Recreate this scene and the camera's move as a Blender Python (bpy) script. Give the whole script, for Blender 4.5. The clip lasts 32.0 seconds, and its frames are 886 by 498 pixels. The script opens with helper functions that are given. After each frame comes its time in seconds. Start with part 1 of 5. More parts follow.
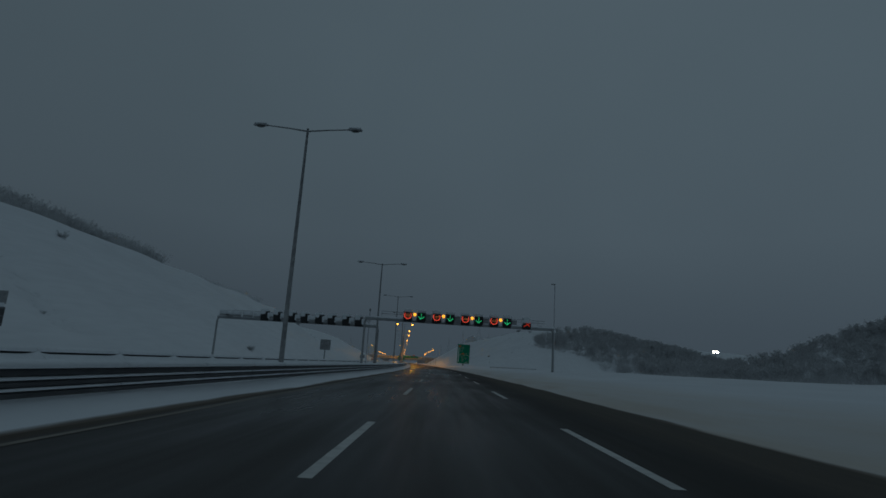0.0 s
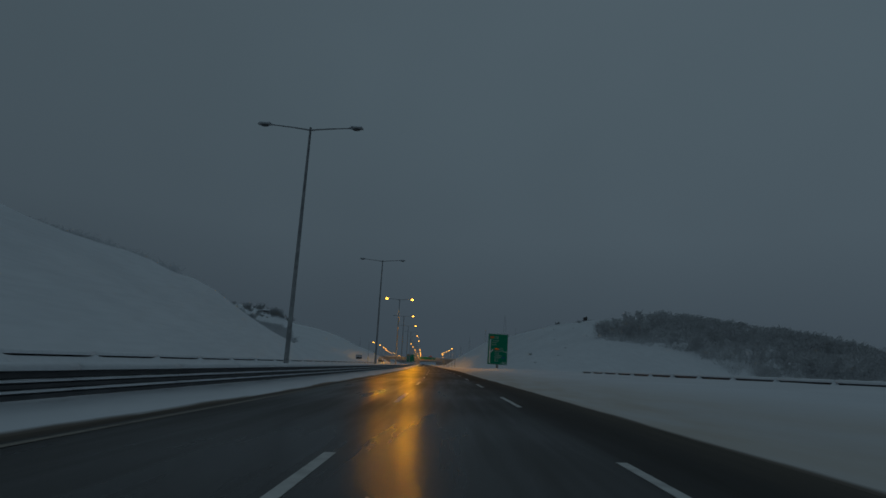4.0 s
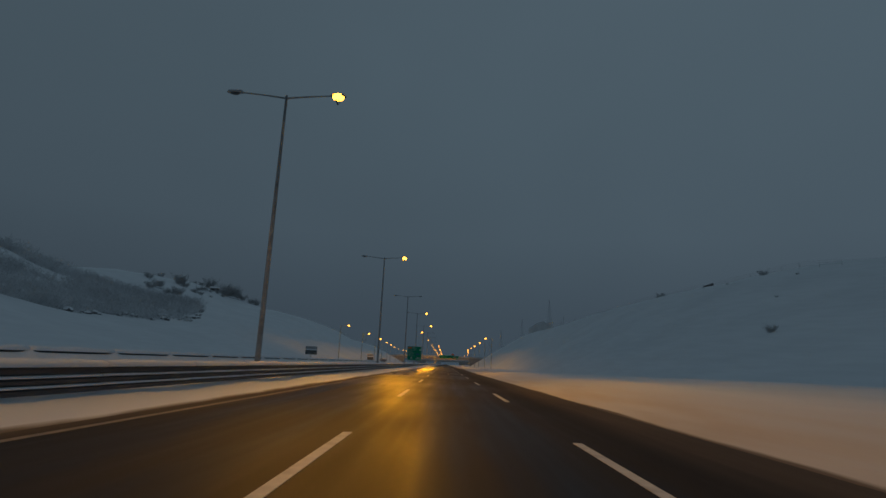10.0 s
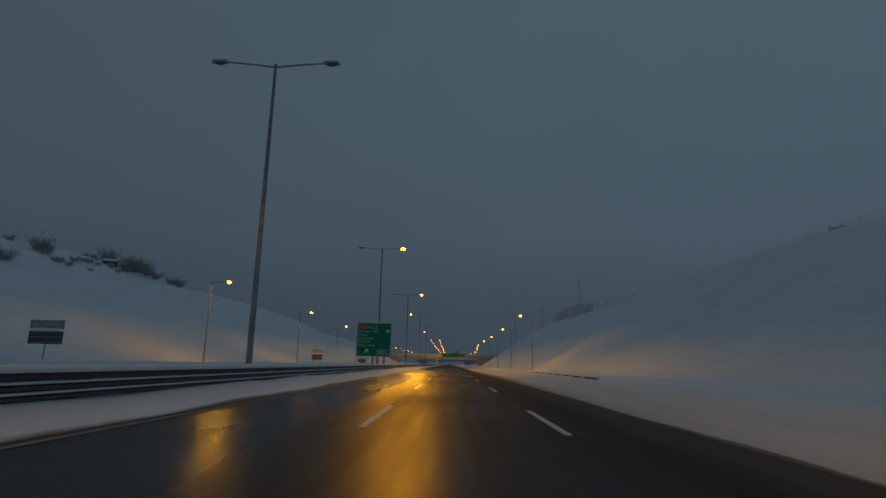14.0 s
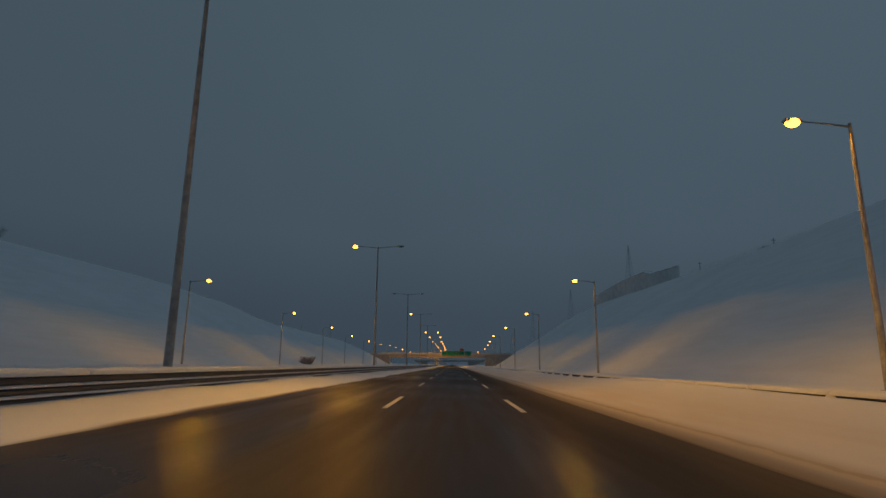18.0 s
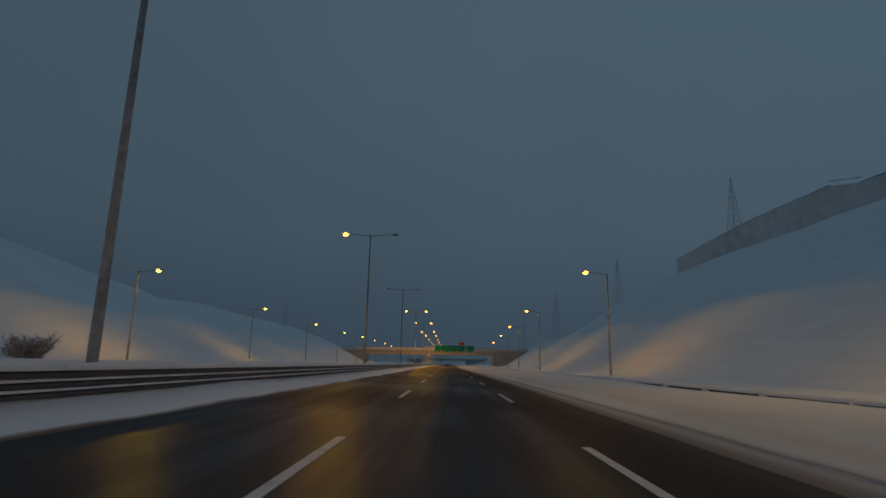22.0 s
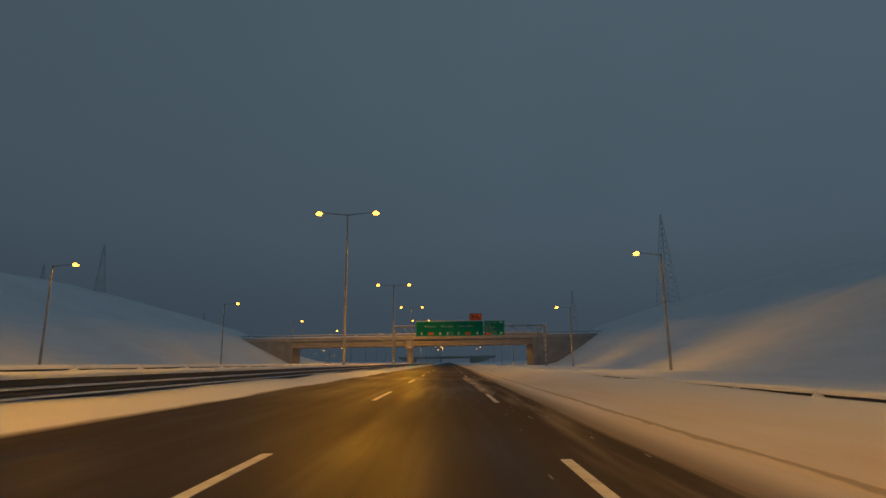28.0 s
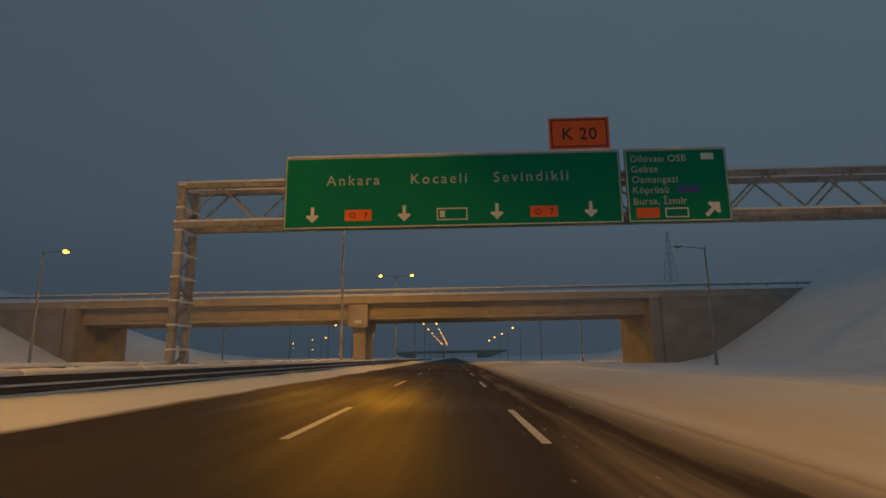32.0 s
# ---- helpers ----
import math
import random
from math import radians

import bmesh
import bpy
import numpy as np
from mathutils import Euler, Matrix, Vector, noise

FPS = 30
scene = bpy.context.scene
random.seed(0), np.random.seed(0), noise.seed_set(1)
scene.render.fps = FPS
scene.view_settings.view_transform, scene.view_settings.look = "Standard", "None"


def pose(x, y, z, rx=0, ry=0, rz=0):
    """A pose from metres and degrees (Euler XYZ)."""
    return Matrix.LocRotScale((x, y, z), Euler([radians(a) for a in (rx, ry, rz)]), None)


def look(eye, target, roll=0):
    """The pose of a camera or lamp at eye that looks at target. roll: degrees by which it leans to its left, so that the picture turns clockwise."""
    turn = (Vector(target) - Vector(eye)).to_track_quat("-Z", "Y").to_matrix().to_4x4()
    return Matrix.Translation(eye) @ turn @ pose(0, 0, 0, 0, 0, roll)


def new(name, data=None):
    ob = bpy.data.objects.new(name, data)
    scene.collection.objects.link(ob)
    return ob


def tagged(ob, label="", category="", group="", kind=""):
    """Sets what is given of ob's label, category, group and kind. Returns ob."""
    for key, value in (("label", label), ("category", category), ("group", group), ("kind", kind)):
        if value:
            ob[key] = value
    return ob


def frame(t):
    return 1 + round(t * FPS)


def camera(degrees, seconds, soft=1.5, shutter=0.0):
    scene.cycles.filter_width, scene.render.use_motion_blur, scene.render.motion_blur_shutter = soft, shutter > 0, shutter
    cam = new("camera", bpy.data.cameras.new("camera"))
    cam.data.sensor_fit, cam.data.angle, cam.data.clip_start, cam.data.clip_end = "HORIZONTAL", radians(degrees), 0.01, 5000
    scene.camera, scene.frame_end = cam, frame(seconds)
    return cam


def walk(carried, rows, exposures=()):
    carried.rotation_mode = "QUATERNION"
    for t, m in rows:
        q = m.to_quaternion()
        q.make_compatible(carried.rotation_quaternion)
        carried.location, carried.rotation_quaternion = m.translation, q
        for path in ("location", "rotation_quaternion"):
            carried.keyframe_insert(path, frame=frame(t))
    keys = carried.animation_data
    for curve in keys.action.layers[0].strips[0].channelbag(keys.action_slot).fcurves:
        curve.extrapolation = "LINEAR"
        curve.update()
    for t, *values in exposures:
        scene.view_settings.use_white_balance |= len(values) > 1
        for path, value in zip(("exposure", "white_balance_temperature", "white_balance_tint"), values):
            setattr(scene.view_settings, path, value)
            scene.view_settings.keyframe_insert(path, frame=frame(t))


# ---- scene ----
cam = camera(77.1, 32.0, soft=1.6)
PATH = [
    (0.0, (-8.133, -0.304, 1.100), (-8.021, 1.654, 1.506), 3.47),
    (0.5, (-7.328, 10.561, 1.100), (-7.218, 12.518, 1.499), 3.53),
    (1.0, (-6.530, 21.501, 1.100), (-6.424, 23.458, 1.500), 3.50),
    (1.5, (-5.727, 32.515, 1.100), (-5.628, 34.471, 1.504), 3.48),
    (2.0, (-4.820, 43.576, 1.100), (-4.731, 45.532, 1.508), 3.41),
    (2.5, (-4.046, 54.707, 1.100), (-3.967, 56.663, 1.509), 3.29),
    (3.0, (-3.367, 66.007, 1.100), (-3.296, 67.963, 1.508), 3.16),
    (3.5, (-2.885, 77.583, 1.100), (-2.826, 79.540, 1.508), 3.03),
    (5.5, (-1.491, 125.093, 1.100), (-1.478, 127.051, 1.508), 2.68),
    (6.0, (-1.179, 136.974, 1.100), (-1.176, 138.932, 1.507), 2.66),
    (6.5, (-0.911, 148.828, 1.100), (-0.915, 150.786, 1.508), 2.66),
    (7.0, (-0.678, 160.685, 1.100), (-0.687, 162.643, 1.509), 2.65),
    (7.5, (-0.505, 172.562, 1.100), (-0.518, 174.519, 1.510), 2.68),
    (8.0, (-0.348, 184.466, 1.100), (-0.364, 186.424, 1.510), 2.74),
    (8.5, (-0.134, 196.400, 1.100), (-0.151, 198.357, 1.509), 2.79),
    (9.0, (0.038, 208.357, 1.100), (0.017, 210.315, 1.508), 2.80),
    (9.5, (0.112, 220.379, 1.100), (0.086, 222.337, 1.507), 2.77),
    (10.0, (0.124, 232.553, 1.100), (0.093, 234.511, 1.505), 2.64),
    (10.5, (0.085, 244.900, 1.100), (0.047, 246.859, 1.503), 2.49),
    (11.0, (0.025, 257.382, 1.100), (-0.016, 259.340, 1.503), 2.31),
    (11.5, (-0.042, 269.951, 1.100), (-0.087, 271.910, 1.503), 2.12),
    (12.0, (-0.115, 282.573, 1.100), (-0.161, 284.531, 1.504), 1.93),
    (12.5, (-0.179, 295.271, 1.100), (-0.225, 297.229, 1.505), 1.75),
    (13.0, (-0.212, 307.980, 1.100), (-0.254, 309.938, 1.505), 1.57),
    (13.5, (-0.193, 320.617, 1.100), (-0.231, 322.575, 1.505), 1.42),
    (15.5, (0.029, 370.807, 1.100), (0.003, 372.767, 1.501), 0.99),
    (16.0, (0.076, 383.308, 1.100), (0.048, 385.267, 1.500), 0.91),
    (16.5, (0.101, 395.756, 1.100), (0.069, 397.715, 1.501), 0.79),
    (17.0, (0.094, 408.179, 1.100), (0.059, 410.138, 1.502), 0.66),
    (17.5, (0.063, 420.603, 1.100), (0.025, 422.561, 1.505), 0.57),
    (18.0, (0.018, 433.057, 1.100), (-0.021, 435.015, 1.507), 0.55),
    (18.5, (-0.031, 445.541, 1.100), (-0.071, 447.498, 1.508), 0.60),
    (19.0, (-0.067, 458.037, 1.100), (-0.108, 459.994, 1.509), 0.70),
    (19.5, (-0.090, 470.558, 1.100), (-0.131, 472.515, 1.508), 0.80),
    (20.0, (-0.101, 483.114, 1.100), (-0.141, 485.072, 1.508), 0.89),
    (20.5, (-0.114, 495.707, 1.100), (-0.152, 497.665, 1.507), 0.98),
    (21.0, (-0.132, 508.342, 1.100), (-0.169, 510.300, 1.506), 1.07),
    (21.5, (-0.180, 521.019, 1.100), (-0.213, 522.977, 1.505), 1.15),
    (22.0, (-0.208, 533.856, 1.100), (-0.238, 535.815, 1.504), 1.23),
    (22.5, (-0.215, 546.557, 1.100), (-0.243, 548.515, 1.505), 1.36),
    (23.0, (-0.242, 559.455, 1.100), (-0.267, 561.413, 1.507), 1.48),
    (23.5, (-0.270, 572.904, 1.100), (-0.292, 574.862, 1.510), 1.56),
    (24.0, (-0.284, 586.618, 1.100), (-0.302, 588.575, 1.510), 1.54),
    (24.5, (-0.184, 599.402, 1.100), (-0.203, 601.359, 1.508), 1.35),
    (25.0, (-0.079, 612.259, 1.100), (-0.107, 614.215, 1.507), 1.00),
    (25.5, (-0.058, 625.360, 1.100), (-0.090, 627.316, 1.509), 0.71),
    (27.5, (-0.003, 676.854, 1.100), (-0.023, 678.813, 1.502), -0.41),
    (28.0, (0.008, 689.606, 1.100), (-0.014, 691.566, 1.500), -0.55),
    (28.5, (-0.012, 702.247, 1.100), (-0.041, 704.206, 1.501), -0.58),
    (29.0, (-0.037, 714.811, 1.100), (-0.073, 716.770, 1.502), -0.57),
    (29.5, (-0.055, 727.309, 1.100), (-0.095, 729.268, 1.501), -0.57),
    (30.0, (-0.074, 739.766, 1.100), (-0.116, 741.725, 1.501), -0.57),
    (30.5, (-0.119, 752.231, 1.100), (-0.163, 754.190, 1.500), -0.58),
    (31.0, (-0.154, 764.741, 1.100), (-0.197, 766.701, 1.498), -0.59),
    (31.5, (-0.114, 777.318, 1.100), (-0.155, 779.279, 1.492), -0.65),
    (32.0, (-0.065, 789.924, 1.100), (-0.101, 791.887, 1.484), -0.75),
]
walk(cam, [(t, look(eye, target, roll)) for t, eye, target, roll in PATH],
     exposures=[(0.0, -0.06, 6550, 10), (3.0, -0.04, 6550, 10), (6.0, 0.0, 6550, 10), (8.0, 0.0, 6450, 10), (11.0, 0.0, 6250, 10), (13.0, 0.0, 6200, 10), (19.0, 0.0, 6150, 10), (21.0, 0.0, 5850, 8), (25.0, 0.0, 5800, 8), (28.0, 0.02, 6200, 10), (32.0, 0.02, 6250, 10)])

# ---- world: overcast winter dusk ----
world = bpy.data.worlds.new("dusk_sky")
scene.world = world
world.use_nodes = True
wn, wl = world.node_tree.nodes, world.node_tree.links
w_bg = wn["Background"]
w_co = wn.new("ShaderNodeTexCoord")
w_sep = wn.new("ShaderNodeSeparateXYZ")
w_ramp = wn.new("ShaderNodeValToRGB")
w_noise = wn.new("ShaderNodeTexNoise")
w_mix = wn.new("ShaderNodeMix")
w_mix.data_type, w_mix.blend_type = "RGBA", "MULTIPLY"
w_mix.inputs["Factor"].default_value = 1.0
w_map = wn.new("ShaderNodeMapRange")
w_noise.inputs["Scale"].default_value, w_noise.inputs["Detail"].default_value = 1.6, 3.0
w_map.inputs["To Min"].default_value, w_map.inputs["To Max"].default_value = 0.86, 1.14
wl.new(w_co.outputs["Generated"], w_sep.inputs[0])
wl.new(w_co.outputs["Generated"], w_noise.inputs["Vector"])
wl.new(w_noise.outputs["Fac"], w_map.inputs["Value"])
wl.new(w_sep.outputs["Z"], w_ramp.inputs["Fac"])
wl.new(w_ramp.outputs["Color"], w_mix.inputs[6])
w_side = wn.new("ShaderNodeMapRange")
w_side.inputs["From Min"].default_value, w_side.inputs["From Max"].default_value = -0.8, 0.8
w_side.inputs["To Min"].default_value, w_side.inputs["To Max"].default_value = 0.86, 1.10
wl.new(w_sep.outputs["X"], w_side.inputs["Value"])
w_mul = wn.new("ShaderNodeMath")
w_mul.operation = "MULTIPLY"
wl.new(w_map.outputs["Result"], w_mul.inputs[0]), wl.new(w_side.outputs["Result"], w_mul.inputs[1])
wl.new(w_mul.outputs[0], w_mix.inputs[7])
wl.new(w_mix.outputs[2], w_bg.inputs["Color"])
cr = w_ramp.color_ramp
cr.elements[0].position, cr.elements[0].color = 0.0, (0.044, 0.063, 0.081, 1)
cr.elements[1].position, cr.elements[1].color = 1.0, (0.080, 0.114, 0.138, 1)
for pos, col in ((0.08, (0.048, 0.068, 0.087, 1)), (0.22, (0.061, 0.087, 0.108, 1)), (0.42, (0.065, 0.094, 0.115, 1))):
    e = cr.elements.new(pos)
    e.color = col
w_bg.inputs["Strength"].default_value = 1.0


# ---- materials ----
def mat(name, color, rough=0.7, metal=0.0, var=0.12, scale=3.0, bump=0.0, bump_scale=30.0, emit=None, strength=0.0, spec=None):
    m = bpy.data.materials.new(name)
    m.use_nodes = True
    n, l = m.node_tree.nodes, m.node_tree.links
    b = n["Principled BSDF"]
    b.inputs["Roughness"].default_value, b.inputs["Metallic"].default_value = rough, metal
    b.inputs["Base Color"].default_value = (*color, 1)
    if spec is not None:
        b.inputs["Specular IOR Level"].default_value = spec
    if emit:
        b.inputs["Emission Color"].default_value, b.inputs["Emission Strength"].default_value = (*emit, 1), strength
    co = n.new("ShaderNodeTexCoord")
    if var:
        t, t2 = n.new("ShaderNodeTexNoise"), n.new("ShaderNodeTexNoise")
        t.inputs["Scale"].default_value, t.inputs["Detail"].default_value = scale, 5
        t2.inputs["Scale"].default_value, t2.inputs["Detail"].default_value = scale * 0.13, 3
        add = n.new("ShaderNodeMath")
        l.new(t.outputs["Fac"], add.inputs[0]), l.new(t2.outputs["Fac"], add.inputs[1])
        r = n.new("ShaderNodeMapRange")
        r.inputs["From Min"].default_value, r.inputs["From Max"].default_value = 0.6, 1.4
        r.inputs["To Min"].default_value, r.inputs["To Max"].default_value = 1 - var, 1 + var
        l.new(add.outputs[0], r.inputs["Value"])
        mx = n.new("ShaderNodeMix")
        mx.data_type, mx.blend_type = "RGBA", "MULTIPLY"
        mx.inputs["Factor"].default_value = 1.0
        mx.inputs[6].default_value = (*color, 1)
        l.new(r.outputs["Result"], mx.inputs[7])
        l.new(mx.outputs[2], b.inputs["Base Color"])
        for q in (t, t2):
            l.new(co.outputs["Object"], q.inputs["Vector"])
    if bump:
        t = n.new("ShaderNodeTexNoise")
        t.inputs["Scale"].default_value, t.inputs["Detail"].default_value = bump_scale, 6
        l.new(co.outputs["Object"], t.inputs["Vector"])
        bp = n.new("ShaderNodeBump")
        bp.inputs["Strength"].default_value, bp.inputs["Distance"].default_value = bump, 0.05
        l.new(t.outputs["Fac"], bp.inputs["Height"])
        l.new(bp.outputs["Normal"], b.inputs["Normal"])
    return m


M_SNOWCAP = mat("snow_cap", (0.80, 0.82, 0.85), 0.8, var=0.06, scale=6.0, bump=0.4, bump_scale=9.0)
M_STEEL = mat("galvanised_steel", (0.36, 0.37, 0.38), 0.55, 0.6, var=0.25, scale=4.0)
M_MAST = mat("weathered_mast_steel", (0.31, 0.315, 0.32), 0.75, 0.1, var=0.45, scale=5.0, bump=0.2, bump_scale=14)
M_FROST = mat("frosted_steel", (0.34, 0.345, 0.35), 0.7, 0.2, var=0.5, scale=5.0, bump=0.3, bump_scale=14)
M_RAIL = mat("dark_guardrail_steel", (0.10, 0.10, 0.104), 0.6, 0.3, var=0.3, scale=1.5)
M_DARK = mat("dark_housing", (0.02, 0.02, 0.022), 0.6, var=0.3, scale=5.0)
M_CONC = mat("concrete", (0.47, 0.43, 0.375), 0.85, var=0.22, scale=0.7, bump=0.25, bump_scale=6.0)
M_CONC_DARK = mat("dark_concrete", (0.34, 0.315, 0.28), 0.85, var=0.3, scale=0.5, bump=0.3, bump_scale=5.0)
M_WALL = mat("grey_retaining_wall", (0.66, 0.67, 0.68), 0.85, var=0.25, scale=0.5, bump=0.3, bump_scale=4.0)
M_PAINT = mat("worn_white_paint", (0.62, 0.61, 0.58), 0.6, var=0.3, scale=4.0)
M_GREEN = mat("green_sign_sheeting", (0.002, 0.245, 0.135), 0.65, var=0.10, scale=1.0, spec=0.15)
M_WHITE = mat("white_sign_sheeting", (0.75, 0.78, 0.76), 0.4, var=0.08, scale=3.0)
M_LETTER = mat("dulled_white_lettering", (0.55, 0.58, 0.56), 0.5, var=0.25, scale=6.0)
M_ORANGE = mat("orange_sign_sheeting", (0.95, 0.15, 0.02), 0.5, var=0.08, scale=2.0)
M_BLUE = mat("blue_sign_sheeting", (0.02, 0.07, 0.30), 0.4, var=0.08, scale=2.0)
# bark and scrub are frosted, and paler still: distance haze put into the colour
M_BARK = mat("frosty_hazed_bark", (0.58, 0.585, 0.595), 0.9, var=0.15, scale=1.0)
M_ROCK = mat("dark_rock", (0.10, 0.10, 0.105), 0.85, var=0.3, scale=1.5)
M_SCRUB = mat("frosted_hazed_scrub", (0.62, 0.63, 0.65), 0.9, var=0.25, scale=0.3)
M_TWIG = mat("frosted_twigs", (0.46, 0.465, 0.475), 0.9, var=0.45, scale=0.25)
# frost on the near masts; on the pylons its paleness replaces haze
M_PALE = mat("frosted_hazed_steel", (0.62, 0.63, 0.65), 0.85, var=0.3, scale=3.0, bump=0.3, bump_scale=12)
M_ROOF = mat("dark_cladding", (0.07, 0.06, 0.06), 0.8, var=0.3, scale=1.0)
M_LAMP_ON = mat("sodium_lens_lit", (0.8, 0.5, 0.15), 0.3, var=0, emit=(1.0, 0.40, 0.030), strength=9.0)
M_LAMP_OFF = mat("lamp_lens_unlit", (0.10, 0.10, 0.10), 0.25, var=0)
M_RED = mat("red_light_points", (0.3, 0.02, 0.01), 0.4, var=0, emit=(1.0, 0.09, 0.05), strength=0.75)
M_GLOWGREEN = mat("green_light_points", (0.02, 0.3, 0.1), 0.4, var=0, emit=(0.03, 1.0, 0.36), strength=0.5)
M_AMBER = mat("amber_flasher_lit", (0.8, 0.45, 0.05), 0.3, var=0, emit=(1.0, 0.40, 0.03), strength=1.7)
M_FLOOD = mat("white_floodlight_lit", (0.8, 0.8, 0.8), 0.3, var=0, emit=(1.0, 0.96, 0.85), strength=14.0)


def node(n, kind, **vals):
    q = n.new("ShaderNode" + kind)
    for k, v in vals.items():
        q.inputs[k.replace("_", " ")].default_value = v
    return q


def ramp(n, l, src, a, b, lo=0.0, hi=1.0):
    """Smooth step of a value between a and b."""
    q = node(n, "MapRange", From_Min=a, From_Max=b, To_Min=lo, To_Max=hi)
    q.interpolation_type = "SMOOTHSTEP"
    l.new(src, q.inputs["Value"])
    return q.outputs["Result"]


def calc(n, l, op, a, b):
    q = n.new("ShaderNodeMath")
    q.operation = op
    for i, v in enumerate((a, b)):
        if isinstance(v, (int, float)):
            q.inputs[i].default_value = v
        else:
            l.new(v, q.inputs[i])
    return q.outputs[0]


def mixed(n, l, fac, a, b):
    q = n.new("ShaderNodeMix")
    q.data_type = "RGBA"
    l.new(fac, q.inputs[0])
    for i, v in ((6, a), (7, b)):
        if isinstance(v, tuple):
            q.inputs[i].default_value = (*v, 1)
        else:
            l.new(v, q.inputs[i])
    return q.outputs[2]


def asphalt():
    m = bpy.data.materials.new("wet_asphalt")
    m.use_nodes = True
    n, l = m.node_tree.nodes, m.node_tree.links
    b = n["Principled BSDF"]
    co = n.new("ShaderNodeTexCoord")
    at_l = n.new("ShaderNodeAttribute")
    at_l.attribute_name = "lat"
    lat = at_l.outputs["Fac"]
    sx = n.new("ShaderNodeSeparateXYZ")
    l.new(co.outputs["Object"], sx.inputs[0])
    yy = sx.outputs["Y"]
    long = n.new("ShaderNodeCombineXYZ")
    l.new(lat, long.inputs[0]), l.new(calc(n, l, "MULTIPLY", yy, 0.05), long.inputs[1])
    streak, patch, grain, film = node(n, "TexNoise", Scale=1.3, Detail=3.0), node(n, "TexNoise", Scale=0.09, Detail=2.0), node(n, "TexNoise", Scale=60.0, Detail=3.0), node(n, "TexNoise", Scale=0.11, Detail=0.0)
    fine = node(n, "TexNoise", Scale=4.5, Detail=6.0)
    for q in (streak, fine):
        l.new(long.outputs[0], q.inputs["Vector"])
    for q in (patch, grain, film):
        l.new(co.outputs["Object"], q.inputs["Vector"])
    # rough where traffic has dried it, a film of water on the middle stretch of the left lane
    wear = calc(n, l, "ADD", calc(n, l, "ADD", streak.outputs["Fac"], patch.outputs["Fac"]), ramp(n, l, lat, 2.9, 4.6, 0.0, 0.5))
    wear = calc(n, l, "ADD", wear, calc(n, l, "SUBTRACT", ramp(n, l, yy, 575, 660, 0.0, 0.36), ramp(n, l, yy, 660, 705, 0.0, 0.24)))
    wear = calc(n, l, "ADD", wear, calc(n, l, "MULTIPLY", ramp(n, l, yy, 180, 290, -0.08, 0.0), ramp(n, l, lat, 3.4, 2.4)))
    wear = calc(n, l, "ADD", wear, calc(n, l, "MULTIPLY", ramp(n, l, yy, 95, 140, -0.22, 0.0), ramp(n, l, lat, 2.6, 1.6)))
    rough = ramp(n, l, wear, 0.3, 1.7, 0.24, 0.68)
    wet = calc(n, l, "MULTIPLY", ramp(n, l, lat, 0.3, -1.6), ramp(n, l, film.outputs["Fac"], 0.0, 1.0, 0.45, 0.95))
    wet = calc(n, l, "MULTIPLY", wet, calc(n, l, "MULTIPLY", ramp(n, l, yy, 230, 330), ramp(n, l, yy, 470, 425)))
    rough = calc(n, l, "ADD", rough, calc(n, l, "MULTIPLY", calc(n, l, "SUBTRACT", fine.outputs["Fac"], 0.5), 0.14))
    rm = n.new("ShaderNodeMix")
    rm.inputs[3].default_value = 0.17
    l.new(wet, rm.inputs[0]), l.new(rough, rm.inputs[2])
    # wheel tracks are darker, the strips between them browner
    rc = n.new("ShaderNodeValToRGB")
    rc.color_ramp.elements[0].position, rc.color_ramp.elements[0].color = 0.25, (0.016, 0.0145, 0.013, 1)
    rc.color_ramp.elements[1].position, rc.color_ramp.elements[1].color = 0.85, (0.044, 0.036, 0.029, 1)
    l.new(streak.outputs["Fac"], rc.inputs["Fac"])
    # dirty slush thickens towards the ploughed edges
    edge = calc(n, l, "ADD", lat, calc(n, l, "MULTIPLY", calc(n, l, "SUBTRACT", fine.outputs["Fac"], 0.5), 0.5))
    right = ramp(n, l, edge, 4.3, 5.6, 0.0, 0.75)
    left = calc(n, l, "MULTIPLY", ramp(n, l, edge, -3.62, -3.95), ramp(n, l, yy, 420, 300, 0.3, 1.0))
    shoulder = calc(n, l, "MULTIPLY", ramp(n, l, edge, 3.5, 4.3), ramp(n, l, yy, 620, 720, 0.0, 0.8))
    slush = calc(n, l, "MAXIMUM", calc(n, l, "MAXIMUM", right, shoulder), left)
    # a short trail of slush dropped in the lane
    near = calc(n, l, "ADD", lat, calc(n, l, "MULTIPLY", calc(n, l, "SUBTRACT", fine.outputs["Fac"], 0.5), 0.3))
    trail = calc(n, l, "MULTIPLY", calc(n, l, "MULTIPLY", ramp(n, l, near, 1.84, 1.92), ramp(n, l, near, 2.08, 2.0)), calc(n, l, "MULTIPLY", ramp(n, l, yy, 290, 296, 0.0, 0.75), ramp(n, l, yy, 309, 305)))
    brown = mixed(n, l, fine.outputs["Fac"], (0.065, 0.053, 0.042), (0.15, 0.125, 0.10))
    streaks = node(n, "TexNoise", Scale=1.9, Detail=4.0)
    l.new(long.outputs[0], streaks.inputs["Vector"])
    churned = mixed(n, l, ramp(n, l, streaks.outputs["Fac"], 0.42, 0.68), (0.06, 0.048, 0.037), (0.27, 0.225, 0.175))
    brown = mixed(n, l, ramp(n, l, yy, 620, 720), brown, churned)
    tone = mixed(n, l, trail, brown, (0.45, 0.41, 0.36))
    slush = calc(n, l, "MAXIMUM", slush, trail)
